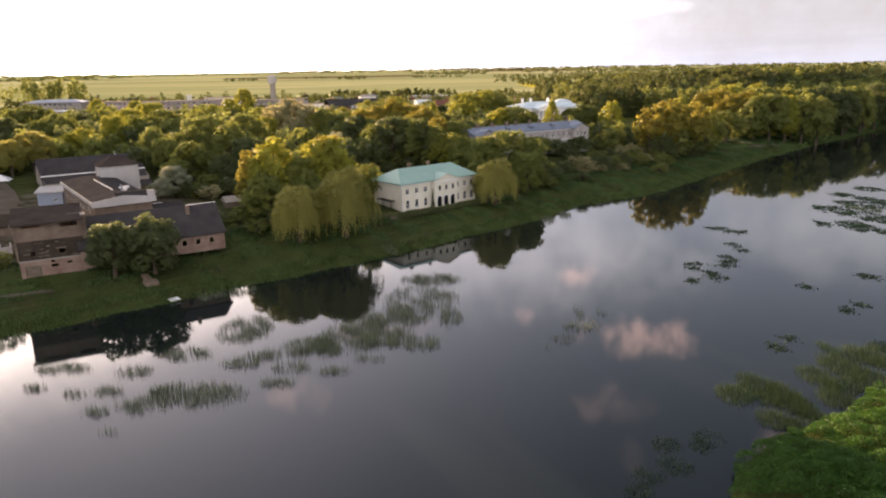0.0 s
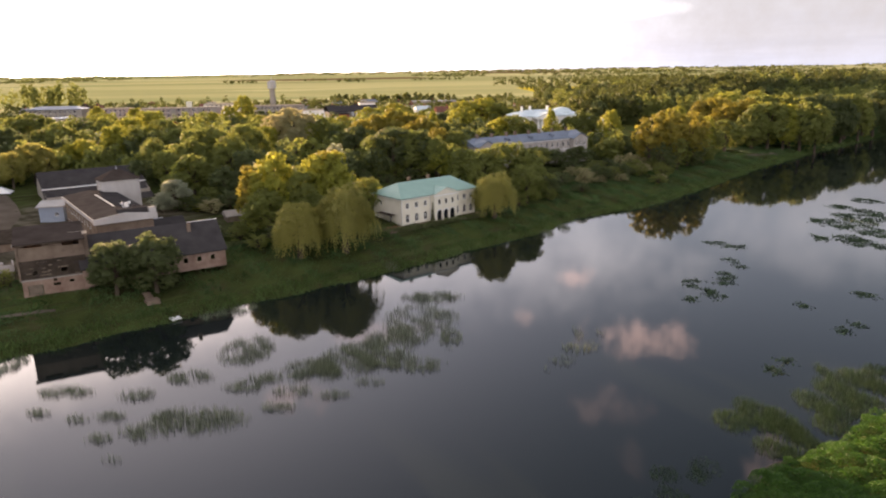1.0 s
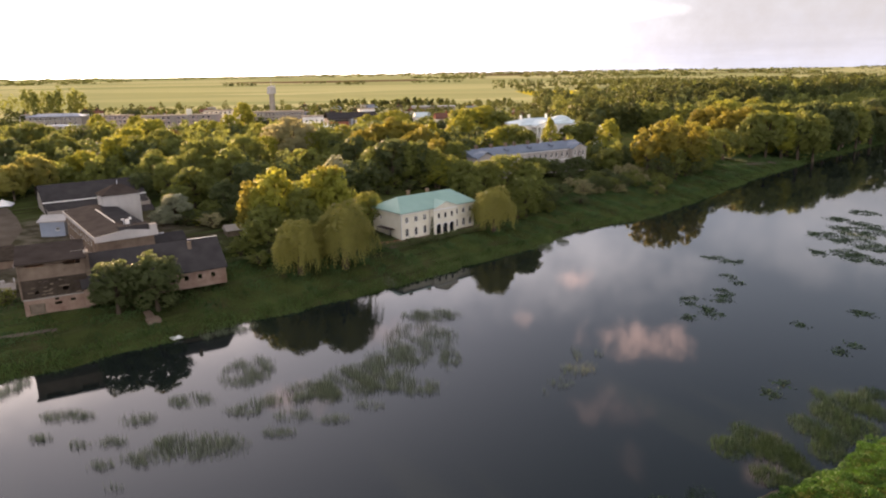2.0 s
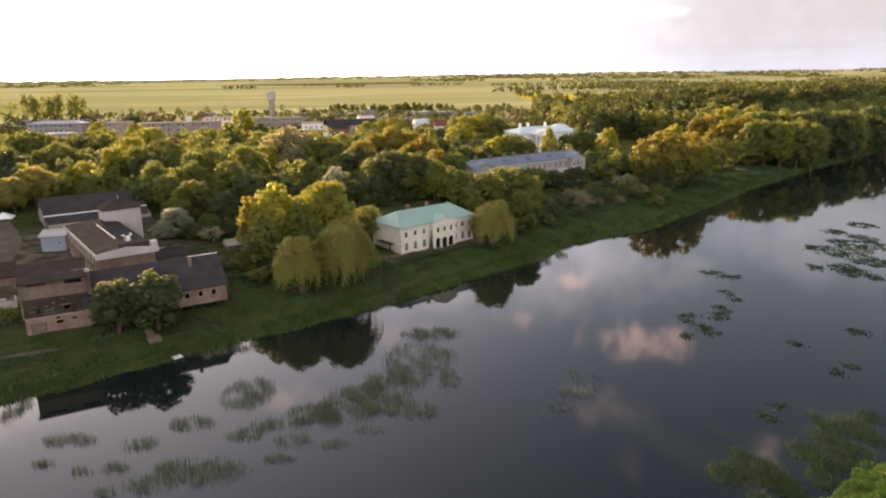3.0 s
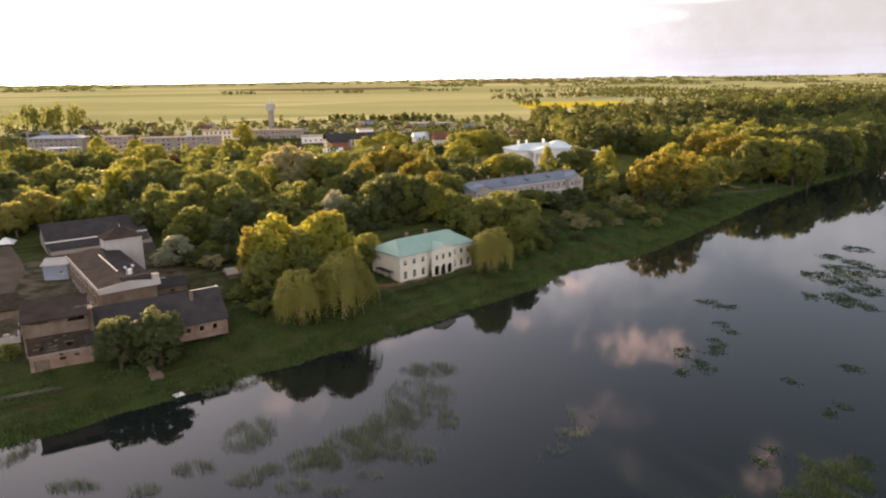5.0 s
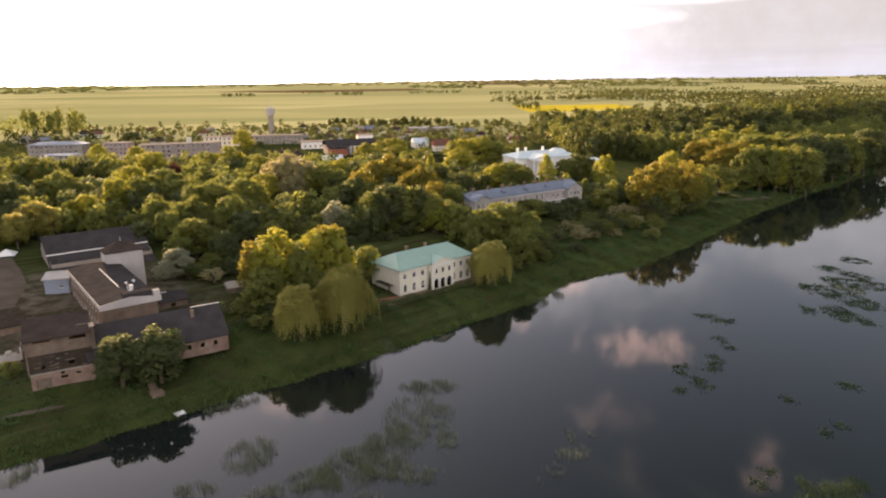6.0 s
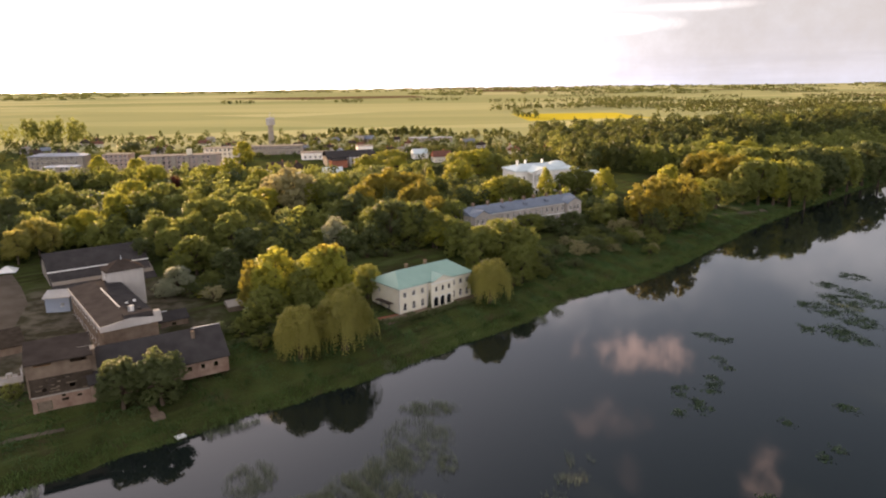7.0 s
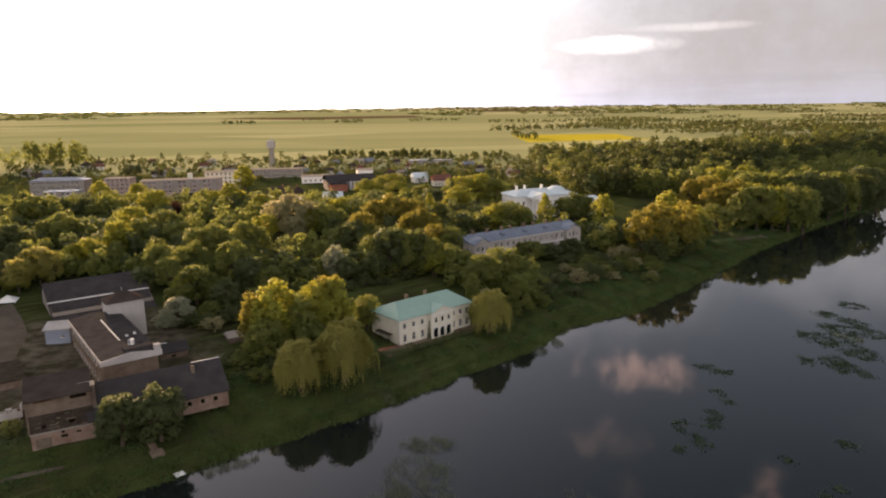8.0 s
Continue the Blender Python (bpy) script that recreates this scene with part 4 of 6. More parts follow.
bm = bmesh.new()
up = [bm.verts.new(p) for p in ((10.6, -2.3, VE + 0.32), (15.5, -2.3, VE + 2.08), (20.4, -2.3, VE + 0.32), (15.5, 3.6, VE + 2.15))]
bm.faces.new((up[0], up[1], up[3]))
bm.faces.new((up[1], up[2], up[3]))
part("pediment_roof", bm, GREENROOF, villa)
for x, y in ((9.2, 8.4), (16.6, 8.2)):
    part("chimney", boxes((x - 0.45, x + 0.45, y - 0.35, y + 0.35, VE + 2.2, VE + 4.5), (x - 0.55, x + 0.55, y - 0.45, y + 0.45, VE + 4.5, VE + 4.7)), PLASTER, villa)
part("entrance_canopy", boxes((-1.8, -0.1, 3.2, 10.2, 2.75, 2.95), (-1.7, -1.55, 3.4, 3.55, -0.5, 2.75), (-1.7, -1.55, 9.9, 10.05, -0.5, 2.75)), BROWNROOF, villa, "narrow brown canopy over the side door")
part("roof_vent", boxes((2.6, 3.1, 4.3, 4.8, VE + 1.3, VE + 2.2)), DARKROOF, villa)
for x in (-0.12, 10.7):
    part("downpipe", tube(bmesh.new(), (x, -0.12, 0), (x, -0.12, VE), 0.07, 0.07), STEEL, villa)
terrace = thing("terrace", pose(-11.3, 196.2, 4.15, 0, 0, 40.0), "low brick-paved terrace with a retaining edge", "terrace", kind="structure")
part("paving", boxes((-7.5, 30, -3.6, -0.02, -0.4, 0.06)), PLASTER, terrace)
part("retaining_wall", boxes((-7.5, 30.3, -3.95, -3.62, -1.6, 0.25)), PLASTER, terrace)
part("side_paving", boxes((-7.5, -0.1, 0.0, 11.5, -0.4, 0.05)), REDBRICK, terrace)

# cypress-like climber beside the bay and the long hedge under the terrace
plant("conifer", "dark", -11.3 + 10.2 * 0.766 + 1.2 * 0.643, 196.2 + 10.2 * 0.643 - 1.2 * 0.766, 10.2, 0.9, 1, "", "beside the villa's porch")


def hedge(pts, width, tall, name="hedge", leaf="dark", label="long clipped dark green hedge on the bank"):
    P, N = [], []
    r = np.random.default_rng(int(abs(pts[0][0] * 10)))
    for (ax, ay), (bx, by) in zip(pts[:-1], pts[1:]):
        n = int(math.hypot(bx - ax, by - ay) * 45)
        t, w2, hh = r.uniform(0, 1, n), r.uniform(-0.5, 0.5, n), r.uniform(0.1, 1, n) ** 0.6
        x, y = ax + (bx - ax) * t, ay + (by - ay) * t
        s = math.hypot(bx - ax, by - ay)
        ox, oy = -(by - ay) / s, (bx - ax) / s
        x, y = x + ox * w2 * width, y + oy * w2 * width
        P.append(np.stack([x, y, height(x, y) + hh * tall], 1))
        N.append(unit(np.stack([ox * w2 * 3, oy * w2 * 3, np.full(n, 0.7)], 1) + r.normal(0, 0.5, (n, 3))))
    me = quads(name, cards(np.concatenate(P), np.concatenate(N), 0.55).reshape(-1, 3), 4, LEAF[leaf])
    return tagged(new(name, me), label, "hedge", kind="stuff")


hedge([(-20, 186), (-9.5, 191.2), (13.5, 210.5)], 1.8, 1.8)
hedge([(-60, 168), (-48, 176), (-40, 178)], 1.5, 1.2, label="loose dark hedge above the bank")

# the old mill by the river: one yard of joined buildings
YAW = 37.0
mill = thing("mill_building", pose(-81.0, 156.5, 5.6, 0, 0, YAW), "long white-rendered mill block with a low dark felt roof", "mill")
ML, MW = 12.8, 42.0
bm = bmesh.new()
four_walls(bm, mill, ML, MW - 0.2, -1, 9.5, y0=0.2, left=row(3, 3.4, 10, 1.2, 6.6, 8.0) + row(3, 3.4, 10, 1.2, 2.8, 4.2))
part("wall", bm, PLASTER, mill)
bm = bmesh.new()
slab(bm, [(-0.5, -0.4, 10.1), (ML / 2, -0.4, 11.0), (ML / 2, MW + 0.4, 11.0), (-0.5, MW + 0.4, 10.1)], 0.35)
slab(bm, [(ML / 2, -0.4, 11.0), (ML + 0.5, -0.4, 10.1), (ML + 0.5, MW + 0.4, 10.1), (ML / 2, MW + 0.4, 11.0)], 0.35)
part("roof", bm, DARKROOF, mill, "low dark felt roof")
bm = bmesh.new()
v = [bm.verts.new(p) for p in ((-0.7, -0.55, 8.9), (ML + 0.9, -0.55, 8.9), (ML + 0.9, -0.55, 10.2), (ML / 2, -0.55, 11.15), (-0.7, -0.55, 10.2))]
bm.faces.new(v)
w2 = [bm.verts.new(p) for p in ((-0.7, -0.3, 8.9), (ML + 0.9, -0.3, 8.9), (ML + 0.9, -0.3, 10.2), (ML / 2, -0.3, 11.15), (-0.7, -0.3, 10.2))]
for i in range(5):
    j = (i + 1) % 5
    bm.faces.new((v[j], v[i], w2[i], w2[j]))
bm.faces.new(w2[::-1])
part("fascia", bm, DIRTY, mill, "broad whitewashed fascia board")
part("side_fascia", boxes((-0.68, -0.45, -0.3, MW, 9.3, 10.15)), DIRTY, mill)
part("ridge_cap", boxes((ML / 2 - 0.14, ML / 2 + 0.14, 11.0, 33.0, 10.95, 11.1)), TRIM, mill, "pale ridge strip")
for x, y, hh in ((8.9, 8.5, 0.9), (9.0, 14.5, 0.2), (11.2, 16, 0.1)):
    part("roof_vent", boxes((x - 0.3, x + 0.3, y - 0.3, y + 0.3, 10.1, 10.8 + hh)), TRIM, mill)
part("chimney", boxes((9.5, 10.3, 4.8, 5.5, 10.0, 11.7)), DARKROOF, mill)
part("roof_box", boxes((5.2, 11.9, 0.6, 3.0, 10.2, 11.75)), DARKROOF, mill, "low dark sheet-clad box on the roof edge")
part("corner_box", boxes((12.0, 13.6, -0.2, 1.3, 10.0, 11.6)), DIRTY, mill, "small white box at the roof corner")
part("flue", tube(bmesh.new(), (7.0, 3.6, 10.8), (7.0, 3.6, 13.2), 0.09, 0.09), STEEL, mill)
part("vent_pipe", tube(bmesh.new(), (8.4, 6.3, 10.4), (8.4, 6.3, 12.3), 0.55, 0.55, 10), TRIM, mill, "round white roof vent")

tower = thing("mill_tower", pose(-96.9, 193.6, 6.5, 0, 0, 39.0), "square white-rendered stair tower with a low brown hipped roof", "tower")
bm = bmesh.new()
four_walls(bm, tower, 10.2, 6.4, -1, 12.6, left=[(2.5, 3.6, 10.3, 11.6, False)])
part("wall", bm, DIRTY, tower)
bm = bmesh.new()
roof_solid(bm, 10.2, 6.4, 12.8, 2.6, hip=4.6, over=0.35)
part("roof", bm, BROWNROOF, tower)
part("finial", tube(bmesh.new(), (5.1, 3.2, 15.3), (5.1, 3.2, 16.6), 0.12, 0.05), STEEL, tower)

hall = thing("mill_hall", pose(-122.8, 210.0, 6.5, 0, 0, 36.0), "long low hall with a stepped dark roof and pale eaves strip", "hall")
HL = 30.5
bm = bmesh.new()
four_walls(bm, hall, HL, 24.0, -1, 5.2, left=row(3, 5, 4, 1.2, 2.0, 3.4), right=row(3, 5, 3, 1.2, 2.2, 3.6))
for x, s in ((0.0, -1), (HL, 1)):
    pts = [(x, 0, 5.2), (x, 24, 5.2), (x, 24, 6.2), (x, 17, 11.1), (x, 7.2, 6.9), (x, 7, 6.4)]
    bm.faces.new([bm.verts.new(p) for p in (pts if s > 0 else pts[::-1])])
part("wall", bm, CONCRETE, hall)
bm = bmesh.new()
slab(bm, [(-0.4, -3.5, 2.6), (HL + 0.4, -3.5, 2.6), (HL + 0.4, 7.1, 6.7), (-0.4, 7.1, 6.7)], 0.25)
slab(bm, [(-0.4, 6.6, 7.1), (HL + 0.4, 6.6, 7.1), (HL + 0.4, 17, 11.4), (-0.4, 17, 11.4)], 0.25)
slab(bm, [(-0.4, 17, 11.4), (HL + 0.4, 17, 11.4), (HL + 0.4, 24.5, 6.3), (-0.4, 24.5, 6.3)], 0.25)
part("roof", bm, DARKROOF, hall)
part("eaves_strip", boxes((-0.4, HL + 0.4, 6.45, 6.6, 6.75, 7.15)), TRIM, hall, "pale eaves strip")

shed = thing("shed", pose(-114.4, 190.6, 5.6, 0, 0, 14.0), "blue-grey sheet-metal shed with a pale flat roof", "shed")
bm = bmesh.new()
four_walls(bm, shed, 6.4, 5.0, -1, 6.9, front=[(4.0, 5.0, 4.2, 5.1, False)])
part("wall", bm, BLUESHEET, shed)
part("roof", slab(bmesh.new(), [(-0.5, -0.6, 7.1), (6.9, -0.6, 7.1), (6.9, 5.3, 8.0), (-0.5, 5.3, 8.0)], 0.3), DIRTY, shed)

ruin = thing("old_storehouse", pose(-87.2, 135.4, 4.2, 0, 0, 29.0), "tall derelict brick storehouse with crumbling plaster and a brown sheet roof", "storehouse")
RL, RW = 12.2, 9.4
bm = bmesh.new()
four_walls(bm, ruin, RL, RW, -1, 3.2, front=[(0.9, 3.7, 0.0, 2.2, False), (5.6, 6.9, 1.5, 2.1, False), (5.7, 6.4, 2.5, 3.0, False), (8.6, 9.5, 1.9, 2.4, False)], left=row(2.6, 3.2, 2, 1.1, 0.8, 2.2), y0=-0.5, bare=True)
part("lower_wall", bm, BRICK, ruin, "crumbling pinkish brick ground-floor wall")
bm = bmesh.new()
four_walls(bm, ruin, RL, RW, 3.0, 7.3, front=[(2.2, 3.0, 4.0, 5.0, False), (7.4, 8.6, 4.2, 5.2, False)], left=row(2.6, 3.2, 2, 1.1, 4.2, 6.0), bare=True)
part("middle_wall", bm, MOSSROOF, ruin, "dark mossy masonry stripped of its plaster")
bm = bmesh.new()
four_walls(bm, ruin, RL, RW, 7.3, 11.0, front=[(1.2, 4.6, 10.0, 10.8, False), (8.2, 11.4, 9.7, 10.7, False)], right=[(5.0, 7.6, 8.4, 10.0, False)], left=row(2.6, 3.2, 2, 1.1, 8.4, 10.0), bare=True, y0=0.1)
part("upper_wall", bm, PLASTER, ruin, "stained plaster wall with empty openings")
floor_bm = boxes((0.2, RL - 0.2, 0.3, RW - 0.2, 3.0, 3.2), (0.2, RL - 0.2, 0.3, RW - 0.2, 7.1, 7.3))
part("inner_floor", floor_bm, WOOD, ruin)
part("roof", slab(bmesh.new(), [(-0.6, -0.9, 11.1), (RL + 0.4, -0.9, 11.1), (RL + 0.4, RW + 0.3, 12.9), (-0.6, RW + 0.3, 12.9)], 0.28), BROWNROOF, ruin, "dark brown sheet roof")
part("gate", boxes((1.0, 3.6, -0.42, -0.34, -0.2, 2.2)), WOOD, ruin, "boarded wooden gate")
rr = random.Random(5)
for i in range(26):
    u, h = rr.uniform(0.3, RL - 1.8), rr.uniform(3.1, 7.0)
    part("loose_board", boxes((u, u + rr.uniform(0.6, 2.2), -0.16, -0.02, h, h + rr.uniform(0.12, 0.3))), rr.choice([WOOD, BROWNROOF, MOSSROOF]), ruin)
part("ledge", boxes((-0.1, RL + 0.1, -0.55, 0.0, 3.1, 3.3)), CONCRETE, ruin)
part("end_wall", boxes((RL + 0.02, RL + 0.9, 0.6, 3.0, -1, 11.6)), PLASTER, ruin, "bare pale plaster buttress")

part("coping", boxes((RL - 2.4, RL + 1.0, 3.02, 3.25, 11.62, 11.8), (RL + 0.02, RL + 1.0, 0.5, 3.0, 11.62, 11.8)), CONCRETE, ruin, "pale L-shaped coping on the buttress")
part("verge_board", boxes((-0.72, -0.62, -0.9, 0.0, 10.7, 11.1)), DIRTY, ruin, "pale verge board")
part("corner_pier", boxes((-0.35, -0.02, -0.2, 0.5, 3.2, 10.8)), PLASTER, ruin)

side = thing("side_building", pose(-112.0, 158.0, 5.6, 0, 0, 36.0), "low building with a grey slate roof at the yard's edge", "building")
bm = bmesh.new()
four_walls(bm, side, 9.0, 13.0, -1, 3.4, right=row(3, 4, 3, 1.1, 1.2, 2.4))
part("wall", bm, PLASTER, side)
bm = bmesh.new()
slab(bm, [(-0.4, -0.4, 3.6), (9.4, -0.4, 3.6), (9.4, 13.4, 4.4), (-0.4, 13.4, 4.4)], 0.25)
part("roof", bm, MOSSROOF, side)
balcony = thing("loading_deck", pose(-103.5, 141.0, 4.6, 0, 0, 34.0), "raised white concrete loading deck on posts", "deck")
part("deck", boxes((0, 9.5, 0, 4.5, 2.2, 2.5)), CONCRETE, balcony)
part("parapet", boxes((0, 9.5, -0.25, -0.003, 2.0, 3.5), (9.503, 9.75, -0.25, 4.5, 2.0, 3.5)), DIRTY, balcony)
for x in (0.5, 4.6, 8.8):
    part("post", boxes((x, x + 0.4, 0.1, 0.5, -0.6, 2.2)), CONCRETE, balcony)

for cx, cy, cw, chh, mat, words in ((-101.0, 145.2, 1.4, 0.9, WOOD, "brown wooden crate on the loading deck"), (-98.6, 146.6, 1.1, 1.2, DIRTY, "pale weathered crate on the loading deck"), (-97.0, 148.3, 1.3, 0.7, WOOD, "low brown crate on the loading deck")):
    crate = thing("crate", pose(cx, cy, 7.1, 0, 0, 34.0 + cx % 7), words, "crate", "crates on the deck")
    part("box", boxes((-cw / 2, cw / 2, -0.45, 0.45, 0.0, chh)), mat, crate)
    part("lid", boxes((-cw / 2 - 0.05, cw / 2 + 0.05, -0.5, 0.5, chh + 0.003, chh + 0.08)), mat, crate)
    for q in (-0.3, 0.3):
        part("batten", boxes((q * cw - 0.05, q * cw + 0.05, -0.49, -0.452, 0.0, chh)), WOOD, crate)

barn = thing("barn", pose(-51.0, 155.2, 5.7, 0, 0, 212.0), "long low brick barn with a dark slate gable roof", "barn")
BL = 30.0
bm = bmesh.new()
four_walls(bm, barn, BL, 15.0, -1, 2.9, back=row(3, 3.0, 9, 0.9, 0.9, 2.0), bare=True, x0=0, y0=-15.0)
gable_fill(bm, BL, 15.0, 2.9, 5.6, 0, -15.0)
part("wall", bm, BRICK, barn)
bm = bmesh.new()
roof_solid(bm, BL, 15.0, 3.0, 5.8, over=0.4, y0=-15.0)
part("roof", bm, DARKROOF, barn, "dark slate roof")
part("ridge_cap", boxes((-0.4, 6.5, -7.58, -7.42, 8.72, 8.88)), STEEL, barn, "pale ridge strip")
part("chimney", boxes((6.2, 7.0, -5.8, -5.0, 6.0, 8.8)), PLASTER, barn)

low = thing("lean_to_shed", pose(-80.0, 178.0, 6.0, 0, 0, 34.0), "low outbuilding with a dark sagging felt roof between mill and barn", "shed")
bm = bmesh.new()
four_walls(bm, low, 11.0, 7.0, -1, 2.4, front=[(2.0, 3.2, 0.0, 1.9, False), (6.5, 7.7, 0.9, 1.7, False)], bare=True)
gable_fill(bm, 11.0, 7.0, 2.4, 1.7)
part("wall", bm, PLASTER, low)
part("roof", roof_solid(bmesh.new(), 11.0, 7.0, 2.5, 1.8, over=0.4, thick=0.18), DARKROOF, low)
part("ridge_strip", boxes((0.4, 6.2, 3.35, 3.65, 4.28, 4.42)), STEEL, low, "pale ridge sheet")

hut = thing("garden_hut", pose(-61.8, 192.5, 6.4, 0, 0, 30.0), "small wooden garden hut with a weathered grey roof", "hut")
bm = bmesh.new()
four_walls(bm, hut, 6.5, 4.5, -0.8, 2.1, front=[(4.4, 5.4, 0.9, 1.7, False)])
gable_fill(bm, 6.5, 4.5, 2.1, 1.3)
part("wall", bm, WOOD, hut)
part("roof", roof_solid(bmesh.new(), 6.5, 4.5, 2.2, 1.4, over=0.4, thick=0.15), CONCRETE, hut)

# the long grey-roofed estate building
GL, GW = 64.0, 13.0
estate = thing("estate_house", pose(14.0, 279.5, 7.8, 0, 0, 35.0), "long two-storey estate house with a blue-grey metal roof", "house")
bm = bmesh.new()
four_walls(bm, estate, GL, GW, -2, 10.0, front=row(10.5, 3.3, 14, 1.15, 6.6, 8.6) + row(10.5, 3.3, 14, 1.15, 2.0, 4.2), right=row(2.6, 3.9, 3, 1.1, 6.6, 8.6), left=row(2.6, 3.9, 3, 1.1, 6.6, 8.6))
part("wall", bm, ESTATE, estate)
part("roof", roof_solid(bmesh.new(), GL, GW, 10.2, 2.6, over=0.5), GREYROOF, estate)
bm = bmesh.new()
gable_fill(bm, GL, GW, 10.0, 2.4)
part("gable", bm, ESTATE, estate)
for x0 in (0.4, GL - 9.4):
    bm = bmesh.new()
    four_walls(bm, estate, 9.0, 2.0, -2, 9.8, front=row(2.0, 2.5, 3, 1.1, 6.6, 8.6) + row(2.0, 2.5, 3, 1.1, 2.0, 4.2), x0=x0, y0=-2.0)
    v = [bm.verts.new(p) for p in ((x0, -2.0, 9.8), (x0 + 9, -2.0, 9.8), (x0 + 4.5, -2.0, 12.0))]
    bm.faces.new(v)
    part("pavilion_wall", bm, ESTATE, estate)
    bm = bmesh.new()
    slab(bm, [(x0 - 0.5, -2.5, 9.8), (x0 + 4.5, -2.5, 12.3), (x0 + 4.5, 5.6, 12.3), (x0 - 0.5, 1.5, 10.8)][::-1], 0.2)
    slab(bm, [(x0 + 9.5, -2.5, 9.8), (x0 + 4.5, -2.5, 12.3), (x0 + 4.5, 5.6, 12.3), (x0 + 9.5, 1.5, 10.8)], 0.2)
    part("pavilion_roof", bm, GREYROOF, estate)
part("string_course", boxes((9.6, GL - 9.6, -0.16, -0.003, 5.2, 5.5), (9.6, GL - 9.6, -0.2, -0.003, 9.6, 9.95)), TRIM, estate, "pale string course")
for x in (6, 14, 22, 27, 35, 41, 49, 58):
    part("chimney", boxes((x - 0.5, x + 0.5, 5.9, 6.9, 10.5, 14.0), (x - 0.6, x + 0.6, 5.8, 7.0, 14.0, 14.2)), PLASTER, estate)
for x in (18.5, 31.5, 44.5):
    bm = bmesh.new()
    roof_solid(bm, 1.6, 1.8, 11.9, 0.5, over=0.15, thick=0.1, x0=x, y0=1.6)
    part("dormer", box(bm, x, x + 1.6, 1.75, 3.3, 10.4, 11.85), GREYROOF, estate)

# the white palace behind it
palace = thing("palace", pose(45.5, 392.0, 9.3, 0, 0, 17.0), "white classicist palace with columns, pale roof and a low dome", "palace")
PL, PW, PH = 39.0, 20.0, 12.6
bm = bmesh.new()
four_walls(bm, palace, PL, PW, -2, PH, front=row(2, 3.2, 2, 1.3, 7.2, 9.6) + row(2, 3.2, 2, 1.3, 1.6, 4.4) + row(22.5, 3.4, 5, 1.3, 7.2, 9.6) + row(22.5, 3.4, 5, 1.3, 1.6, 4.4),
           left=row(3.5, 4.2, 4, 1.3, 7.2, 9.6) + row(3.5, 4.2, 4, 1.3, 1.6, 4.4), right=row(3.5, 4.2, 4, 1.3, 7.2, 9.6))
part("wall", bm, WHITE, palace)
part("roof", roof_solid(bmesh.new(), PL, PW, PH + 0.5, 2.8, hip=9.0, over=0.7, thick=0.6), PALEROOF, palace)
part("cornice", boxes((-0.5, PL + 0.5, -0.5, -0.003, PH - 0.7, PH), (-0.5, -0.003, 0, PW, PH - 0.7, PH)), TRIM, palace)
bm = bmesh.new()
four_walls(bm, palace, 13.0, 7.0, -2, 3.6, front=row(2.5, 4.0, 3, 1.6, 0.2, 2.6), x0=7.0, y0=-7.5)
part("portico_base", bm, WHITE, palace)
for i in range(6):
    x = 8.0 + i * 2.2
    bm = bmesh.new()
    tube(bm, (x, -6.6, 3.6), (x, -6.6, 11.2), 0.55, 0.45, 12)
    box(bm, x - 0.65, x + 0.65, -7.25, -5.95, 11.2, 11.6)
    part("column", bm, WHITE, palace)
bm = bmesh.new()
box(bm, 7.0, 20.0, -7.6, 0.0, 11.6, 12.8)
for y in (-7.6, 0.0):
    bm.faces.new([bm.verts.new(p) for p in ((7.0, y, 12.8), (20.0, y, 12.8), (13.5, y, 15.0))])
part("pediment", bm, WHITE, palace)
bm = bmesh.new()
slab(bm, [(6.6, -8.0, 12.85), (13.5, -8.0, 15.25), (13.5, 8.0, 15.25), (6.6, 8.0, 12.85)][::-1], 0.2)
slab(bm, [(20.4, -8.0, 12.85), (13.5, -8.0, 15.25), (13.5, 8.0, 15.25), (20.4, 8.0, 12.85)], 0.2)
part("portico_roof", bm, PALEROOF, palace)
bm = bmesh.new()
bmesh.ops.create_uvsphere(bm, u_segments=24, v_segments=12, radius=6.2)
bmesh.ops.scale(bm, vec=(1, 1, 0.55), verts=bm.verts)
bmesh.ops.translate(bm, vec=(29.5, 8.0, PH + 1.0), verts=bm.verts)
part("dome", bm, PALEROOF, palace, "low pale metal dome")
for x, y in ((5, 10), (11, 12), (22, 12)):
    part("chimney", boxes((x - 0.6, x + 0.6, y - 0.5, y + 0.5, PH + 1, PH + 5.2)), WHITE, palace)
wing = thing("palace_wing", pose(86.0, 404.0, 9.3, 0, 0, 17.0), "lower white side wing of the palace", "house")
bm = bmesh.new()
four_walls(bm, wing, 16, 11, -2, 8.0, front=row(2.2, 2.9, 5, 1.2, 4.6, 6.6))
part("wall", bm, WHITE, wing)
part("roof", roof_solid(bmesh.new(), 16, 11, 8.2, 2.4, hip=4.5, over=0.5), PALEROOF, wing)


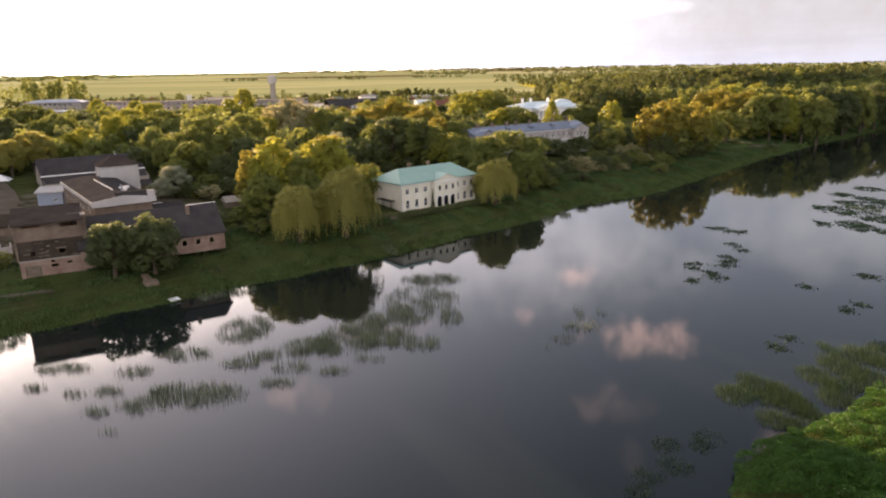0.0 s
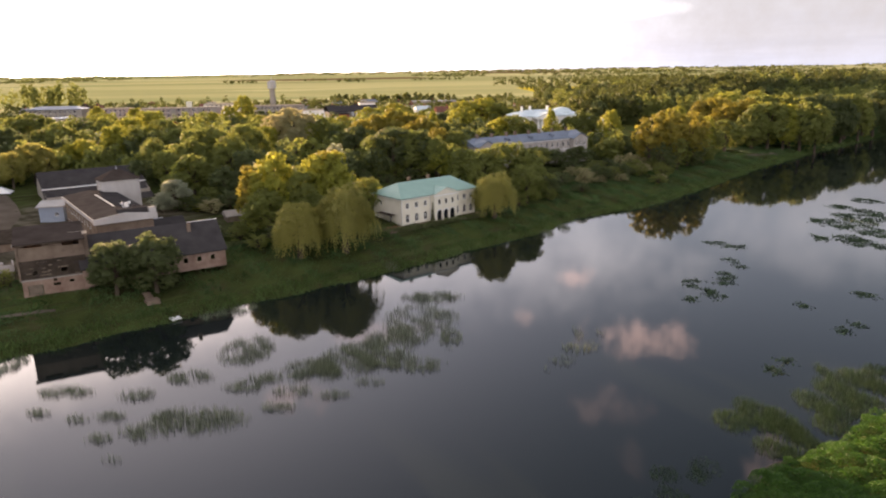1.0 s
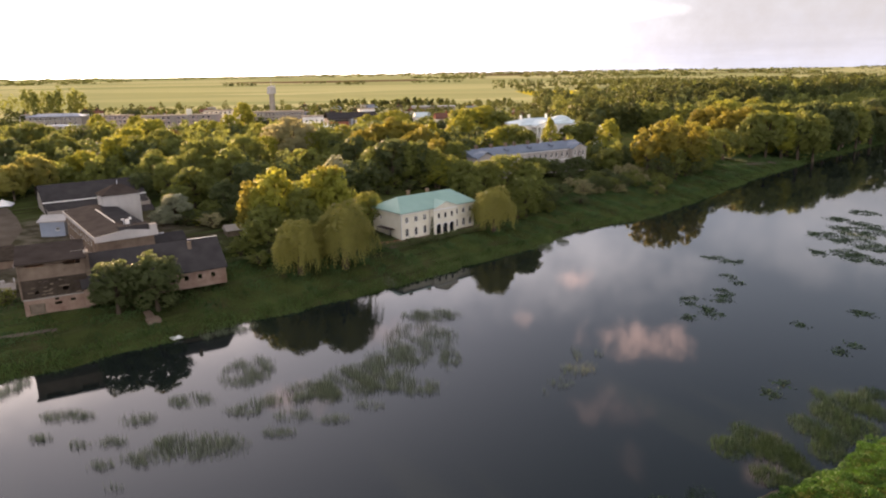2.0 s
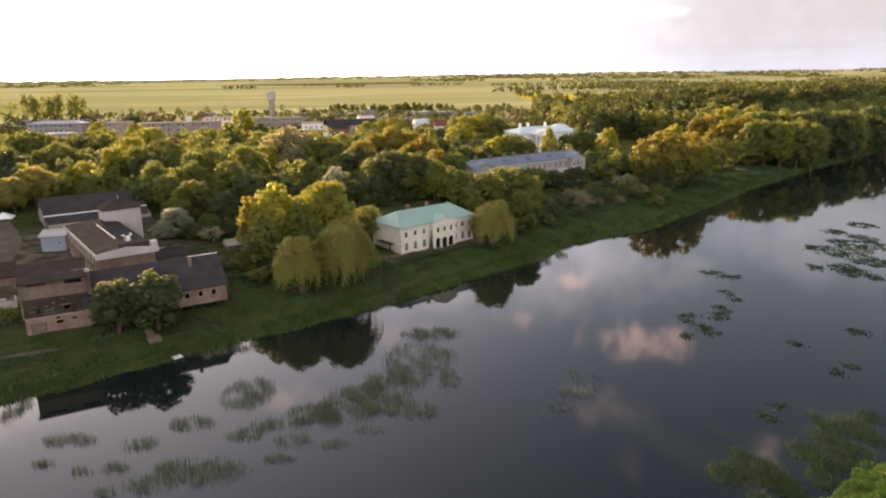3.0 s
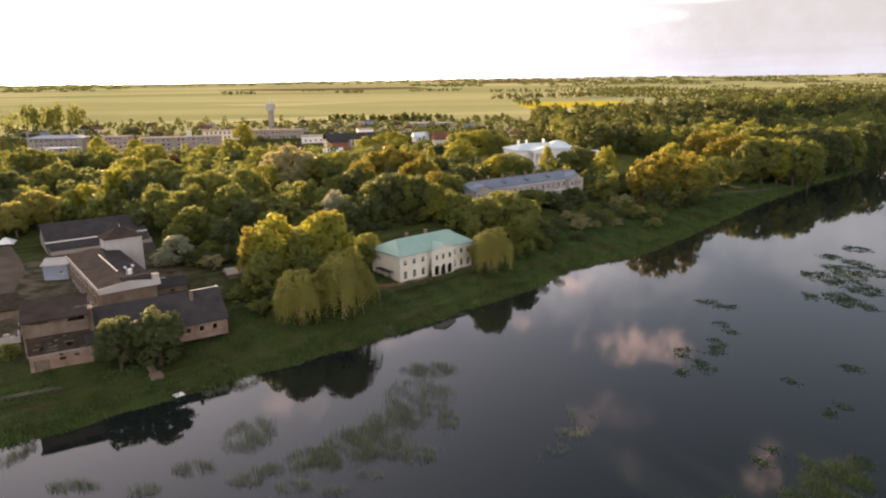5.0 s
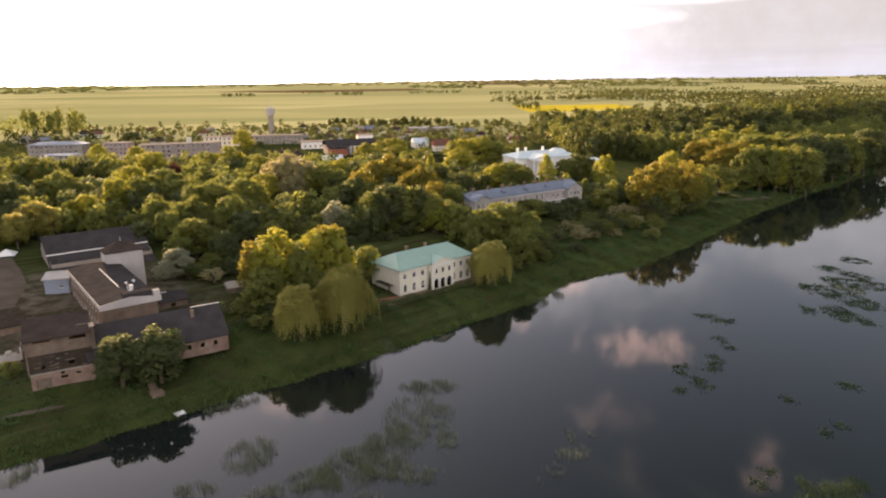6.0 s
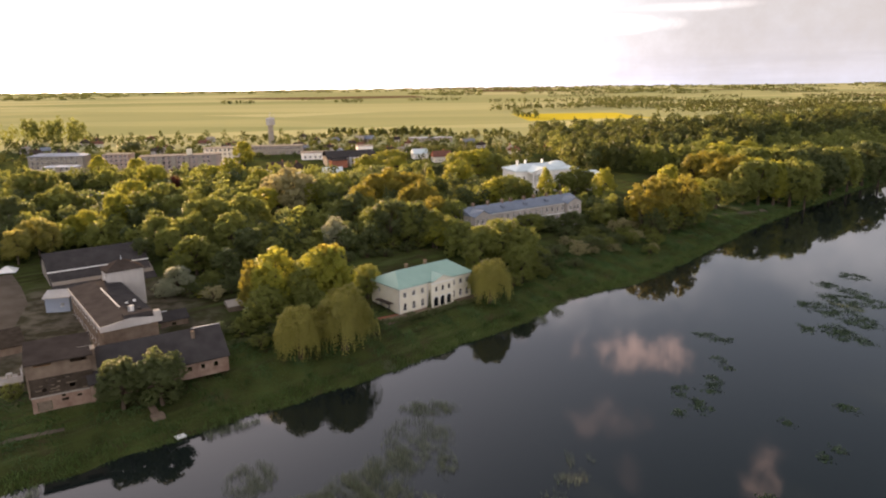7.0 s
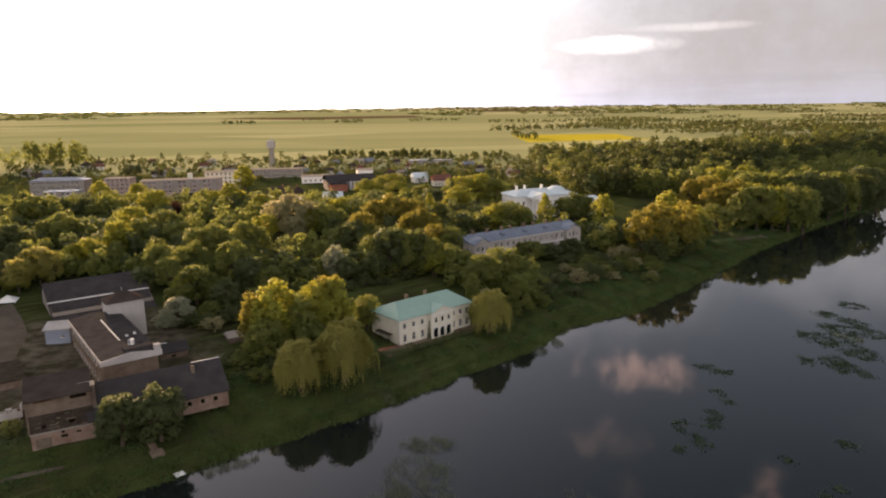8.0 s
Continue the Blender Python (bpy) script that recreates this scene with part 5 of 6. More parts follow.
# ---------------------------------------------------------------- the small town beyond the park
def flats(name, x, y, yaw, L, W, z, tall, levels, material, label, roof=CONCRETE, ridge=0.0, bay=3.2, fins=0):
    t = thing(name, pose(x, y, z, 0, 0, yaw), label, "apartment block", "apartment blocks")
    n = int((L - 2) / bay)
    holes = [h for i in range(levels) for h in row(1.0 + bay / 2, bay, n, 1.5, 1.0 + i * tall / levels, 2.5 + i * tall / levels)]
    bm = bmesh.new()
    four_walls(bm, t, L, W, -2, tall, front=holes, left=[h for i in range(levels) for h in row(3, 4, 2, 1.3, 1.0 + i * tall / levels, 2.5 + i * tall / levels)])
    part("wall", bm, material, t)
    if ridge:
        part("roof", roof_solid(bmesh.new(), L, W, tall + 0.2, ridge, hip=W * 0.5, over=0.6), roof, t)
    else:
        part("roof", boxes((-0.3, L + 0.3, -0.3, W + 0.3, tall, tall + 0.5)), roof, t)
    for i in range(fins):
        fx = L * (i + 0.5) / fins
        part("stair_bay", boxes((fx - 1.5, fx + 1.5, -1.0, -0.003, 0, tall + 0.3)), CONCRETE, t, "grey projecting stair bay")
    return t


flats("apartment_block", -278, 468, 4, 36, 13, 14, 12.5, 4, CONCRETE, "four-storey grey apartment block with a hipped metal roof", GREYROOF, 1.8)
flats("apartment_block", -257, 446, 6, 21, 10, 13, 8.6, 3, DIRTY, "white three-storey block with loggias", GREYROOF, 0.8, fins=1)
flats("apartment_block", -236, 486, 3, 18, 12, 14, 11.5, 4, PINKPANEL, "pinkish panel block end")
panel_block = flats("apartment_block", -200, 462, 14, 52, 12, 14, 12.0, 4, PINKPANEL, "long pinkish panel apartment block with stair bays", fins=6)
part("stair_head", boxes((30.0, 33.2, 4.0, 7.5, 12.503, 16.2)), CREAM, panel_block, "tall cream stair head on the roof")
flats("apartment_block", -166, 424, 6, 30, 10, 14, 6.8, 2, DIRTY, "low white-ended block with a dark roof", BROWNROOF, 1.0, fins=2)
flats("apartment_block", -176, 520, 10, 26, 12, 14, 12.0, 4, CREAM, "cream apartment block behind the others")
flats("apartment_block", -160, 590, 8, 44, 12, 14, 7.0, 2, CONCRETE, "low grey block beside the water tower")

works = thing("workshop", pose(-80, 500, 13.6, 0, 0, 18.0), "brick workshop with a big dark arched roof", "workshop")
bm = bmesh.new()
four_walls(bm, works, 36, 20, -2, 6.4, front=row(14, 4, 5, 2.0, 2.4, 4.6), left=row(4, 5, 3, 2.0, 2.4, 4.6))
part("wall", bm, CONCRETE, works)
bm = bmesh.new()
prof = [(-0.5 + 21 * i / 8, 6.4 + 4.2 * math.sin(math.pi * i / 8) ** 0.8) for i in range(9)]
rows_ = [[bm.verts.new((x, y, z + d)) for y, z in prof] for x, d in ((-0.5, 0.0), (36.5, 0.0), (-0.5, -0.3), (36.5, -0.3))]
for i in range(8):
    bm.faces.new((rows_[0][i], rows_[1][i], rows_[1][i + 1], rows_[0][i + 1]))
    bm.faces.new((rows_[2][i + 1], rows_[3][i + 1], rows_[3][i], rows_[2][i]))
    bm.faces.new((rows_[0][i + 1], rows_[2][i + 1], rows_[2][i], rows_[0][i]))
    bm.faces.new((rows_[1][i], rows_[3][i], rows_[3][i + 1], rows_[1][i + 1]))
part("roof", bm, DARKROOF, works)
part("annex", boxes((1, 13, -10, -0.05, -2, 5.4)), REDBRICK, works, "flat red brick annex")
part("annex_roof", boxes((0.6, 13.4, -10.4, -0.1, 5.4, 5.8)), DARKROOF, works)
for x in (17, 20, 23, 26, 29, 32):
    part("tank", tube(bmesh.new(), (x, -1.6, -0.5), (x, -1.6, 6.4), 0.9, 0.9, 10), STEEL, works)
for x, y, yaw, L, W, h, mat, rf, lab in [(-108, 548, 12, 26, 12, 5.5, WHITE, CONCRETE, "low white flat-roofed shed"), (-62, 540, 14, 12, 10, 11, WHITE, CONCRETE, "pale square works tower"), (-28, 700, 2, 44, 12, 4.5, CONCRETE, GREYROOF, "long low farm shed")]:
    t = thing("works_shed", pose(x, y, 13.6, 0, 0, yaw), lab, "shed")
    bm = bmesh.new()
    four_walls(bm, t, L, W, -2, h, front=row(3, 4, max(2, int(L / 5)), 1.5, 1.5, 3.0))
    part("wall", bm, mat, t)
    part("roof", boxes((-0.4, L + 0.4, -0.4, W + 0.4, h, h + 0.5)), rf, t)

water_tower = thing("water_tower", pose(-168, 703, 13.5), "slender concrete water tower with a pale tank on top", "water tower")
part("shaft", tube(bmesh.new(), (0, 0, -1), (0, 0, 19.5), 3.1, 2.6, 16), CONCRETE, water_tower)
bm = bmesh.new()
tube(bm, (0, 0, 19.5), (0, 0, 26), 4.4, 4.4, 18)
tube(bm, (0, 0, 26), (0, 0, 27.6), 4.5, 0.6, 18)
part("tank", bm, DIRTY, water_tower)
part("mast", tube(bmesh.new(), (0, 0, 27), (0, 0, 33), 0.25, 0.12), STEEL, water_tower)
part("mast", tube(bmesh.new(), (3.5, 0, 26), (3.5, 0, 30), 0.2, 0.1), STEEL, water_tower)


def cottage(x, y, yaw, L, W, h, wall, roof, label):
    t = thing("house", pose(x, y, ground(x, y), 0, 0, yaw), label, "house", "small town houses")
    bm = bmesh.new()
    four_walls(bm, t, L, W, -1, h, front=row(1.8, 2.4, int((L - 1.2) / 2.4), 1.1, 0.9, 2.2), left=row(2, 2.6, int((W - 1.5) / 2.6), 1.0, 0.9, 2.2))
    gable_fill(bm, L, W, h, W * 0.42)
    part("wall", bm, wall, t)
    part("roof", roof_solid(bmesh.new(), L, W, h + 0.1, W * 0.45, over=0.5), roof, t)
    part("chimney", boxes((L * 0.6, L * 0.6 + 0.7, W * 0.5, W * 0.5 + 0.7, h + W * 0.3, h + W * 0.45 + 1.4)), REDBRICK, t)
    return t


cottage(-108, 440, 20, 15, 10, 5.5, WHITE, BROWNROOF, "white gabled house with a steep brown roof")
cottage(-88, 448, 95, 14, 9, 4.5, WHITE, BROWNROOF, "white house with its gable to the park")
cottage(-72, 432, 10, 12, 8, 4.0, CREAM, PALEROOF, "small cream house with a pale roof")
cottage(-2, 520, 15, 14, 9, 4.5, CREAM, REDROOF, "cream house with a red tiled roof")
cottage(18, 500, 70, 13, 9, 4.5, REDBRICK, REDROOF, "red brick house with a red roof")
cottage(-18, 545, 20, 12, 8, 4.0, WHITE, PALEROOF, "white cottage with a pale roof")
cottage(-176, 330, 25, 14, 9, 4.0, CREAM, GREYROOF, "cottage with a grey roof among the trees")
cottage(-160, 346, 10, 10, 7, 3.2, DIRTY, PALEROOF, "small white shed-like cottage")
hr = random.Random(5)
for i in range(46):
    x, y = hr.uniform(-420, 120), hr.uniform(575, 760)
    if abs(x + 168) < 20 and abs(y - 703) < 25:
        continue
    w0, r0 = hr.choice([(DIRTY, BROWNROOF), (CREAM, REDROOF), (DIRTY, BROWNROOF), (WOOD, GREYROOF), (DIRTY, CONCRETE)])
    cottage(x, y, hr.uniform(0, 90), hr.uniform(6, 11), hr.uniform(5, 7.5), hr.uniform(2.4, 3.4), w0, r0, "small allotment house among fruit trees")

# ---------------------------------------------------------------- woods and scattered trees
KEEP = [(-88, -52, 296, 345), (-46, -12, 215, 250), (-235, -170, 345, 400), (-16, 30, 190, 232), (-32, 22, 226, 250), (-26, 4, 250, 266), (-150, -50, 120, 250), (10, 75, 262, 335), (30, 110, 355, 430), (95, 150, 330, 480), (-130, -40, 425, 560), (-300, -130, 440, 530), (-12, 40, 385, 420), (-12, 30, 485, 535)]


def free(x, y, gap):
    if any(a < x < b and c < y < d for a, b, c, d in KEEP):
        return False
    return all((x - px) ** 2 + (y - py) ** 2 > (gap * (0.5 * pr / 6 + 0.55)) ** 2 for px, py, pr in planted)


tr = random.Random(11)
for x, y, h, r in [(-36, 262, 4, 4), (-30, 266, 5, 4), (-24, 262, 4, 4.5), (-18, 266, 5, 4), (-12, 262, 4.5, 4), (-38, 252, 5, 4), (-33, 246, 4, 3.5), (-27, 252, 3.5, 4), (-20, 254, 3.5, 3.5), (-8, 268, 6, 5), (-40, 240, 5, 4), (-36, 232, 6, 4)]:
    plant("bush", tr.choice(["dark", "green", "dark"]), x, y, ground(x, y) + h, r, 1, "garden bushes")
for i in range(16):
    x, y = tr.uniform(-285, -125), tr.uniform(398, 438)
    plant(tr.choice(["round", "tall"]), tr.choice(["yellow", "green", "pale"]), x, y, tr.uniform(19.5, 23.5), tr.uniform(3.5, 5.5), 0, "garden trees")
def wood(name, label, spots, material, per=210, size=1.5, seed=3, count=12):
    """Woods as one mass of leafy crowns: spots are x, y, ground, tall, radius; size is a spray's in metres."""
    r = np.random.default_rng(seed)
    V = []
    shapes = [boughs(r, count, 0.6, 10.0, 4.0, 0.3, 1.25) for i in range(5)]
    for x, y, z, tall, rad in spots:
        P, N = crown_points(shapes[int(r.integers(5))], per, r, 4, 0.16)
        a = r.uniform(0, 2 * math.pi)
        c, s = math.cos(a), math.sin(a)
        turn = np.array([[c, s, 0], [-s, c, 0], [0, 0, 1]])
        P, N = P @ turn * np.array([rad / 4, rad / 4, tall / 10]) + np.array([x, y, z]), N @ turn
        V.append(sprays(P, N, size, 0.9, r).reshape(-1, 3))
    me = quads(name, np.concatenate(V), 3, material)
    return tagged(new(name, me), label, "woods", kind="stuff")


# the lower trees that fill the park between the single ones
thicket, dark_thicket, tries = [], [], 0
while len(thicket) + len(dark_thicket) < 430 and tries < 4500:
    tries += 1
    x, y = tr.uniform(-290, 95), tr.uniform(232, 425)
    if ground(x, y) < 6.2 or x < -0.74 * y - 10 or any(a < x < b and c < y < d for a, b, c, d in KEEP):
        continue
    if any((x - q[0]) ** 2 + (y - q[1]) ** 2 < 36 for q in thicket + dark_thicket) or any((x - px) ** 2 + (y - py) ** 2 < 12 for px, py, pr in planted):
        continue
    spot = (x, y, ground(x, y) - 0.5, tr.uniform(6, 14.5), tr.uniform(3.6, 5.8))
    (thicket if tr.random() < 0.6 else dark_thicket).append(spot)
wood("park_thicket", "dense green undergrowth and younger trees filling the park", thicket, LEAF["green"], 480, 1.1, 23)
wood("park_thicket", "darker young trees and thickets filling the park", dark_thicket, LEAF["dark"], 480, 1.1, 24)


fr_ = random.Random(21)
spots = []
tries = 0
while len(spots) < 760 and tries < 16000:
    tries += 1
    x, y = fr_.uniform(80, 760), fr_.uniform(360, 1000)
    s = float(along(SHORE, np.array([x]), np.array([y]))[0])
    if s < (16 if x < 230 else 30) or (x < 150 and y < 470) or y > np.interp(x, [60, 130, 190, 240, 320, 420, 560, 760], [730, 700, 655, 650, 690, 770, 870, 990]) + 18 * math.sin(x / 23) or (x < 175 and s < 90 and y < 470):
        continue
    if x < 95 + max(0, (y - 700)) * 0.5 or any((x - a) ** 2 + (y - b) ** 2 < 118 for a, b, *_ in spots):
        continue
    if any((x - a) ** 2 + (y - b) ** 2 < (0.6 * r) ** 2 for a, b, r in planted):
        continue
    spots.append((x, y, ground(x, y), fr_.uniform(17, 24), fr_.uniform(6.0, 9.2)))
near_spots = [q for q in spots if q[1] - 0.55 * q[0] < 400]
wood("wood_edge", "leafy edge of the wood above the river", near_spots, LEAF["green"], 1300, 1.15, 8)
inner = [q for q in spots if q not in near_spots]
for k, leaf, words in ((0, "forest", "deep green"), (1, "dark", "dark green"), (2, "forest", "mixed green"), (3, "green", "fresh green")):
    pick = [q for i, q in enumerate(inner) if (0, 1, 2, 0, 2, 3, 0)[i % 7] == k]
    wood("park_woods", words + " crowns of the dense wood beside the river", pick, LEAF[leaf], 800, 1.45, 3 + k)
# the tall trees that line the shore past the meadow
for i in range(16):
    t = 0.02 + i / 16
    back = 0 if i < 4 else 12
    x, y = 205 + 250 * t + fr_.uniform(-4, 4) - back * 0.7, 402 + 235 * t + fr_.uniform(-4, 4) + back * 0.7
    tall = fr_.uniform(19, 24) if i < 4 else fr_.uniform(14, 18)
    plant("round", fr_.choice(["green", "dark", "green"]), x, y, ground(x, y) + tall, fr_.uniform(8, 11), 1, "trees along the shore")
garden = []
for i in range(1200):
    x, y = fr_.uniform(-520, 160), fr_.uniform(420, 800)
    if x > -0.75 * y and free(x, y, 7) and len(garden) < 240:
        garden.append((x, y, 13.8, fr_.uniform(5, 11), fr_.uniform(2.6, 5)))
wood("garden_trees", "scattered garden trees among the town's houses", garden, LEAF["forest"], 180, 1.2, 17, 7)
shrubs = []
for i in range(700):
    x, y = fr_.uniform(-430, 130), fr_.uniform(540, 800)
    if not any(a < x < b and c < y < d for a, b, c, d in KEEP):
        shrubs.append((x, y, 13.8, fr_.uniform(2.5, 6.5), fr_.uniform(1.6, 3.6)))
wood("garden_shrubs", "fruit trees and shrubs of the allotment gardens", shrubs, LEAF["forest"], 60, 1.3, 15, 5)
lines = []
for x0, y0, x1, y1, n, tall in [(-330, 2300, -240, 2300, 20, 14), (-720, 2350, -600, 2330, 26, 12), (-90, 2450, 90, 2400, 26, 12), (-520, 2700, -430, 2700, 12, 10), (120, 1500, 330, 1560, 50, 16),
                                (140, 1250, 170, 1120, 14, 14), (330, 1700, 900, 1500, 90, 16), (160, 2100, 700, 2050, 70, 14), (-60, 800, -10, 830, 16, 9), (-130, 830, 20, 800, 40, 8), (40, 790, 70, 800, 8, 8)]:
    for i in range(n):
        t = (i + fr_.uniform(-0.4, 0.4)) / n
        lines.append((x0 + (x1 - x0) * t + fr_.uniform(-9, 9), y0 + (y1 - y0) * t + fr_.uniform(-12, 12), 14, tall * fr_.uniform(0.6, 1.1), tall * fr_.uniform(0.25, 0.42)))
for i in range(55):
    y = 1250 + 2500 * fr_.random() ** 1.3
    x = fr_.uniform(0.14, 0.75) * y + 60
    for j in range(fr_.randint(12, 46)):
        lines.append((x + j * 8 + fr_.uniform(-3, 3), y + fr_.uniform(-9, 9), 14, fr_.uniform(6, 14), fr_.uniform(4, 8)))
poplars = [(-452 + 78 * i / 17 + fr_.uniform(-2, 2), 762 - 26 * i / 17 + fr_.uniform(-5, 5), 13.8, fr_.uniform(21, 31), fr_.uniform(4.0, 6.0)) for i in range(18)]
poplars += [(-498 + 14 * i, 690 + fr_.uniform(-20, 20), 13.8, fr_.uniform(18, 27), fr_.uniform(5, 8)) for i in range(6)]
wood("poplar_row", "row of tall poplars at the edge of the fields", poplars, LEAF["green"], 420, 1.5, 41, 12)
wood("field_trees", "rows and clumps of trees between the fields", lines, LEAF["forest"], 44, 3.0, 5, 5)
horizon = []
for i in range(900):
    y = fr_.uniform(3300, 4300)
    x = fr_.uniform(-0.8, 0.8) * y
    if math.sin(x / 420) + 0.6 * math.sin(x / 150 + 2) + (0.9 if x > 500 else 0) < 0.25 and y < 4000:
        continue
    horizon.append((x, y, ground(x, y) - 1, fr_.uniform(8, 15) if x > 300 else fr_.uniform(5, 10), fr_.uniform(14, 30)))
for i in range(300):
    y = fr_.uniform(4500, 4900)
    x = fr_.uniform(-0.8, 0.8) * y
    if math.sin(x / 600 + 1) + 0.5 * math.sin(x / 210) > -0.2:
        horizon.append((x, y, ground(x, y), fr_.uniform(4, 10), fr_.uniform(20, 40)))
wood("horizon_woods", "distant woods along the horizon", horizon, LEAF["forest"], 48, 6.0, 6, 5)


# ---------------------------------------------------------------- water plants and bank growth
def blades(name, label, patches, per_area, tall, width, leaf, seed, lean=0.10, top=3200, gap=-0.30):
    """Stands of reed: patches are x, y and half widths, denser to the middle."""
    r = np.random.default_rng(seed)
    A = []
    for x, y, a, b in patches:
        a, b = a * 1.12, b * 1.12
        n = int(min(top, max(30, per_area * a * b)))
        t, q = r.uniform(0, 2 * math.pi, n), np.sqrt(r.uniform(0, 1, n)) * r.uniform(0.7, 1.15, n)
        px, py = x + a * q * np.cos(t), y + b * q * np.sin(t)
        keep = np.sin(px * 0.9 + py * 0.35 + 2.1 * np.sin(py * 0.31 + px * 0.17)) * np.cos(py * 0.7 - px * 0.25 + 2.3 * np.sin(px * 0.29 - py * 0.13)) + r.normal(0, 0.5, n) > gap
        A.append(np.stack([px, py], 1)[keep])
    B = np.concatenate(A)
    n = len(B)
    z0 = np.maximum(height(B[:, 0], B[:, 1]), 0.0) - 0.05
    h = tall * r.uniform(0.45, 1.1, n)
    ang = r.uniform(0, 2 * math.pi, n)
    side = np.stack([np.cos(ang), np.sin(ang), np.zeros(n)], 1) * (width * r.uniform(0.6, 1.3, n))[:, None]
    root = np.stack([B[:, 0], B[:, 1], z0], 1)
    tip = root + np.stack([r.normal(0, lean, n) * h, r.normal(0, lean, n) * h, h], 1)
    V = np.stack([root - side, root + side, tip], 1)
    return tagged(new(name, quads(name, V.reshape(-1, 3), 3, LEAF[leaf])), label, "reeds", kind="stuff")


REEDS_A = [(-60.5, 92.1, 2.1, 0.9), (-60.0, 98.9, 4.1, 1.7), (-53.6, 90.0, 1.7, 0.9), (-47.6, 84.4, 1.7, 1.0), (-48.7, 90.7, 2.5, 1.1), (-48.3, 97.5, 2.7, 1.7), (-42.6, 86.2, 3.2, 2.0), (-42.2, 103.7, 3.7, 2.1), (-35.8, 89.0, 6.5, 3.6),
           (-31.9, 100.0, 3.2, 1.7), (-29.2, 103.2, 2.8, 1.8), (-39.9, 90.4, 2.5, 1.8), (-43.9, 79.1, 1.3, 0.7), (-35.6, 114.7, 4.3, 5.6)]
REEDS_B = [(-24.9, 92.6, 2.4, 1.1), (-23.9, 97.9, 2.8, 1.7), (-17.1, 96.2, 2.4, 1.2), (-22.9, 106.4, 4.0, 2.9), (-17.0, 108.6, 5.6, 5.1), (-14.8, 114.3, 4.6, 3.3), (-11.9, 100.9, 2.3, 1.3), (-9.0, 119.3, 5.3, 4.8), (-4.5, 128.7, 6.7, 8.3),
           (-4.4, 106.9, 4.3, 2.5), (1.2, 118.8, 1.9, 4.2), (-2.5, 142.5, 5.9, 3.3), (-11.7, 108.4, 2.9, 3.0), (-21.2, 105.2, 4.7, 3.8), (-9.5, 110.9, 3.9, 4.2)]
REEDS_D = [(25.3, 119.6, 0.8, 3.6), (29.7, 120.6, 1.0, 2.1), (23.3, 112.8, 2.0, 2.7), (20.2, 107.8, 2.1, 2.0), (17.0, 104.3, 0.7, 1.4), (26.1, 114.1, 1.6, 2.2)]
REEDS_E = [(-75.5, 107.9, 2.4, 2.3), (-74.2, 111.1, 1.4, 1.6), (-48.7, 131.6, 1.4, 1.6), (-46.1, 133.5, 1.7, 1.7), (-43.1, 135.6, 1.7, 1.7), (-40.7, 137.2, 1.0, 1.2), (-13.0, 164.9, 2.0, 1.6), (31.5, 200.5, 2.1, 2.9), (37.9, 207.5, 1.8, 3.1)]
REEDS_C = [(52.8, 139.2, 0.8, 2.0), (57.8, 148.8, 1.4, 3.6), (59.0, 141.3, 1.4, 3.7), (64.1, 149.8, 1.8, 1.8), (67.3, 154.4, 1.7, 2.9), (73.8, 166.0, 1.1, 4.4), (77.0, 186.6, 2.0, 2.7), (80.2, 182.2, 3.0, 2.0), (91.5, 139.5, 2.1, 2.4), (74.8, 119.1, 1.0, 0.9), (78.9, 122.0, 0.8, 0.9), (54.0, 102.2, 1.2, 1.6), (57.9, 106.1, 0.6, 0.7), (74.5, 133.3, 0.9, 0.7), (108.1, 190.8, 1.6, 4.3), (121.9, 208.2, 4.2, 7.6), (133.1, 213.6, 5.1, 8.8), (127.3, 197.0, 4.0, 9.1), (115.9, 190.2, 3.4, 5.0), (116.5, 183.0, 3.7, 4.0), (142.7, 217.5, 3.5, 11.0), (138.8, 233.3, 3.4, 4.2), (153.8, 243.3, 3.9, 4.5), (118.9, 179.5, 1.8, 3.8)]
blades("reed_bed", "sparse pale reeds standing in the river shallows", REEDS_A, 75, 1.35, 0.032, "reed", 1)
blades("reed_bed", "sparse green reeds standing in mid-river", REEDS_B, 75, 1.35, 0.032, "reed", 2, gap=-0.25)
blades("reed_bed", "pale reed fringe along the far bank", REEDS_E, 60, 1.5, 0.035, "reed", 6)
blades("reed_bed", "thin scattered reeds far out in the river", REEDS_D, 26, 1.2, 0.035, "reed", 7)


def pads(name, label, patches, seed):
    """Leafy water plants: clusters of small leaves lying on and just over the water."""
    r = np.random.default_rng(seed)
    P = []
    for x, y, a, b in patches:
        for i in range(int(4 + 1.5 * a * b)):
            t, q = r.uniform(0, 2 * math.pi), math.sqrt(r.uniform(0, 1)) * 1.15
            n = int(r.uniform(8, 32))
            c = np.array([x + a * q * math.cos(t), y + b * q * math.sin(t)])
            P.append(np.concatenate([c + r.normal(0, 0.6, (n, 2)) * np.array([1.2, 1.2]), r.uniform(0.01, 0.16, (n, 1))], 1))
    P = np.concatenate(P)
    N = unit(np.array([0, 0, 1.0]) + r.normal(0, 0.5, P.shape))
    return tagged(new(name, quads(name, cards(P, N, 0.46, 0.6, r).reshape(-1, 3), 4, LEAF["weed"])), label, "water plants", kind="stuff")


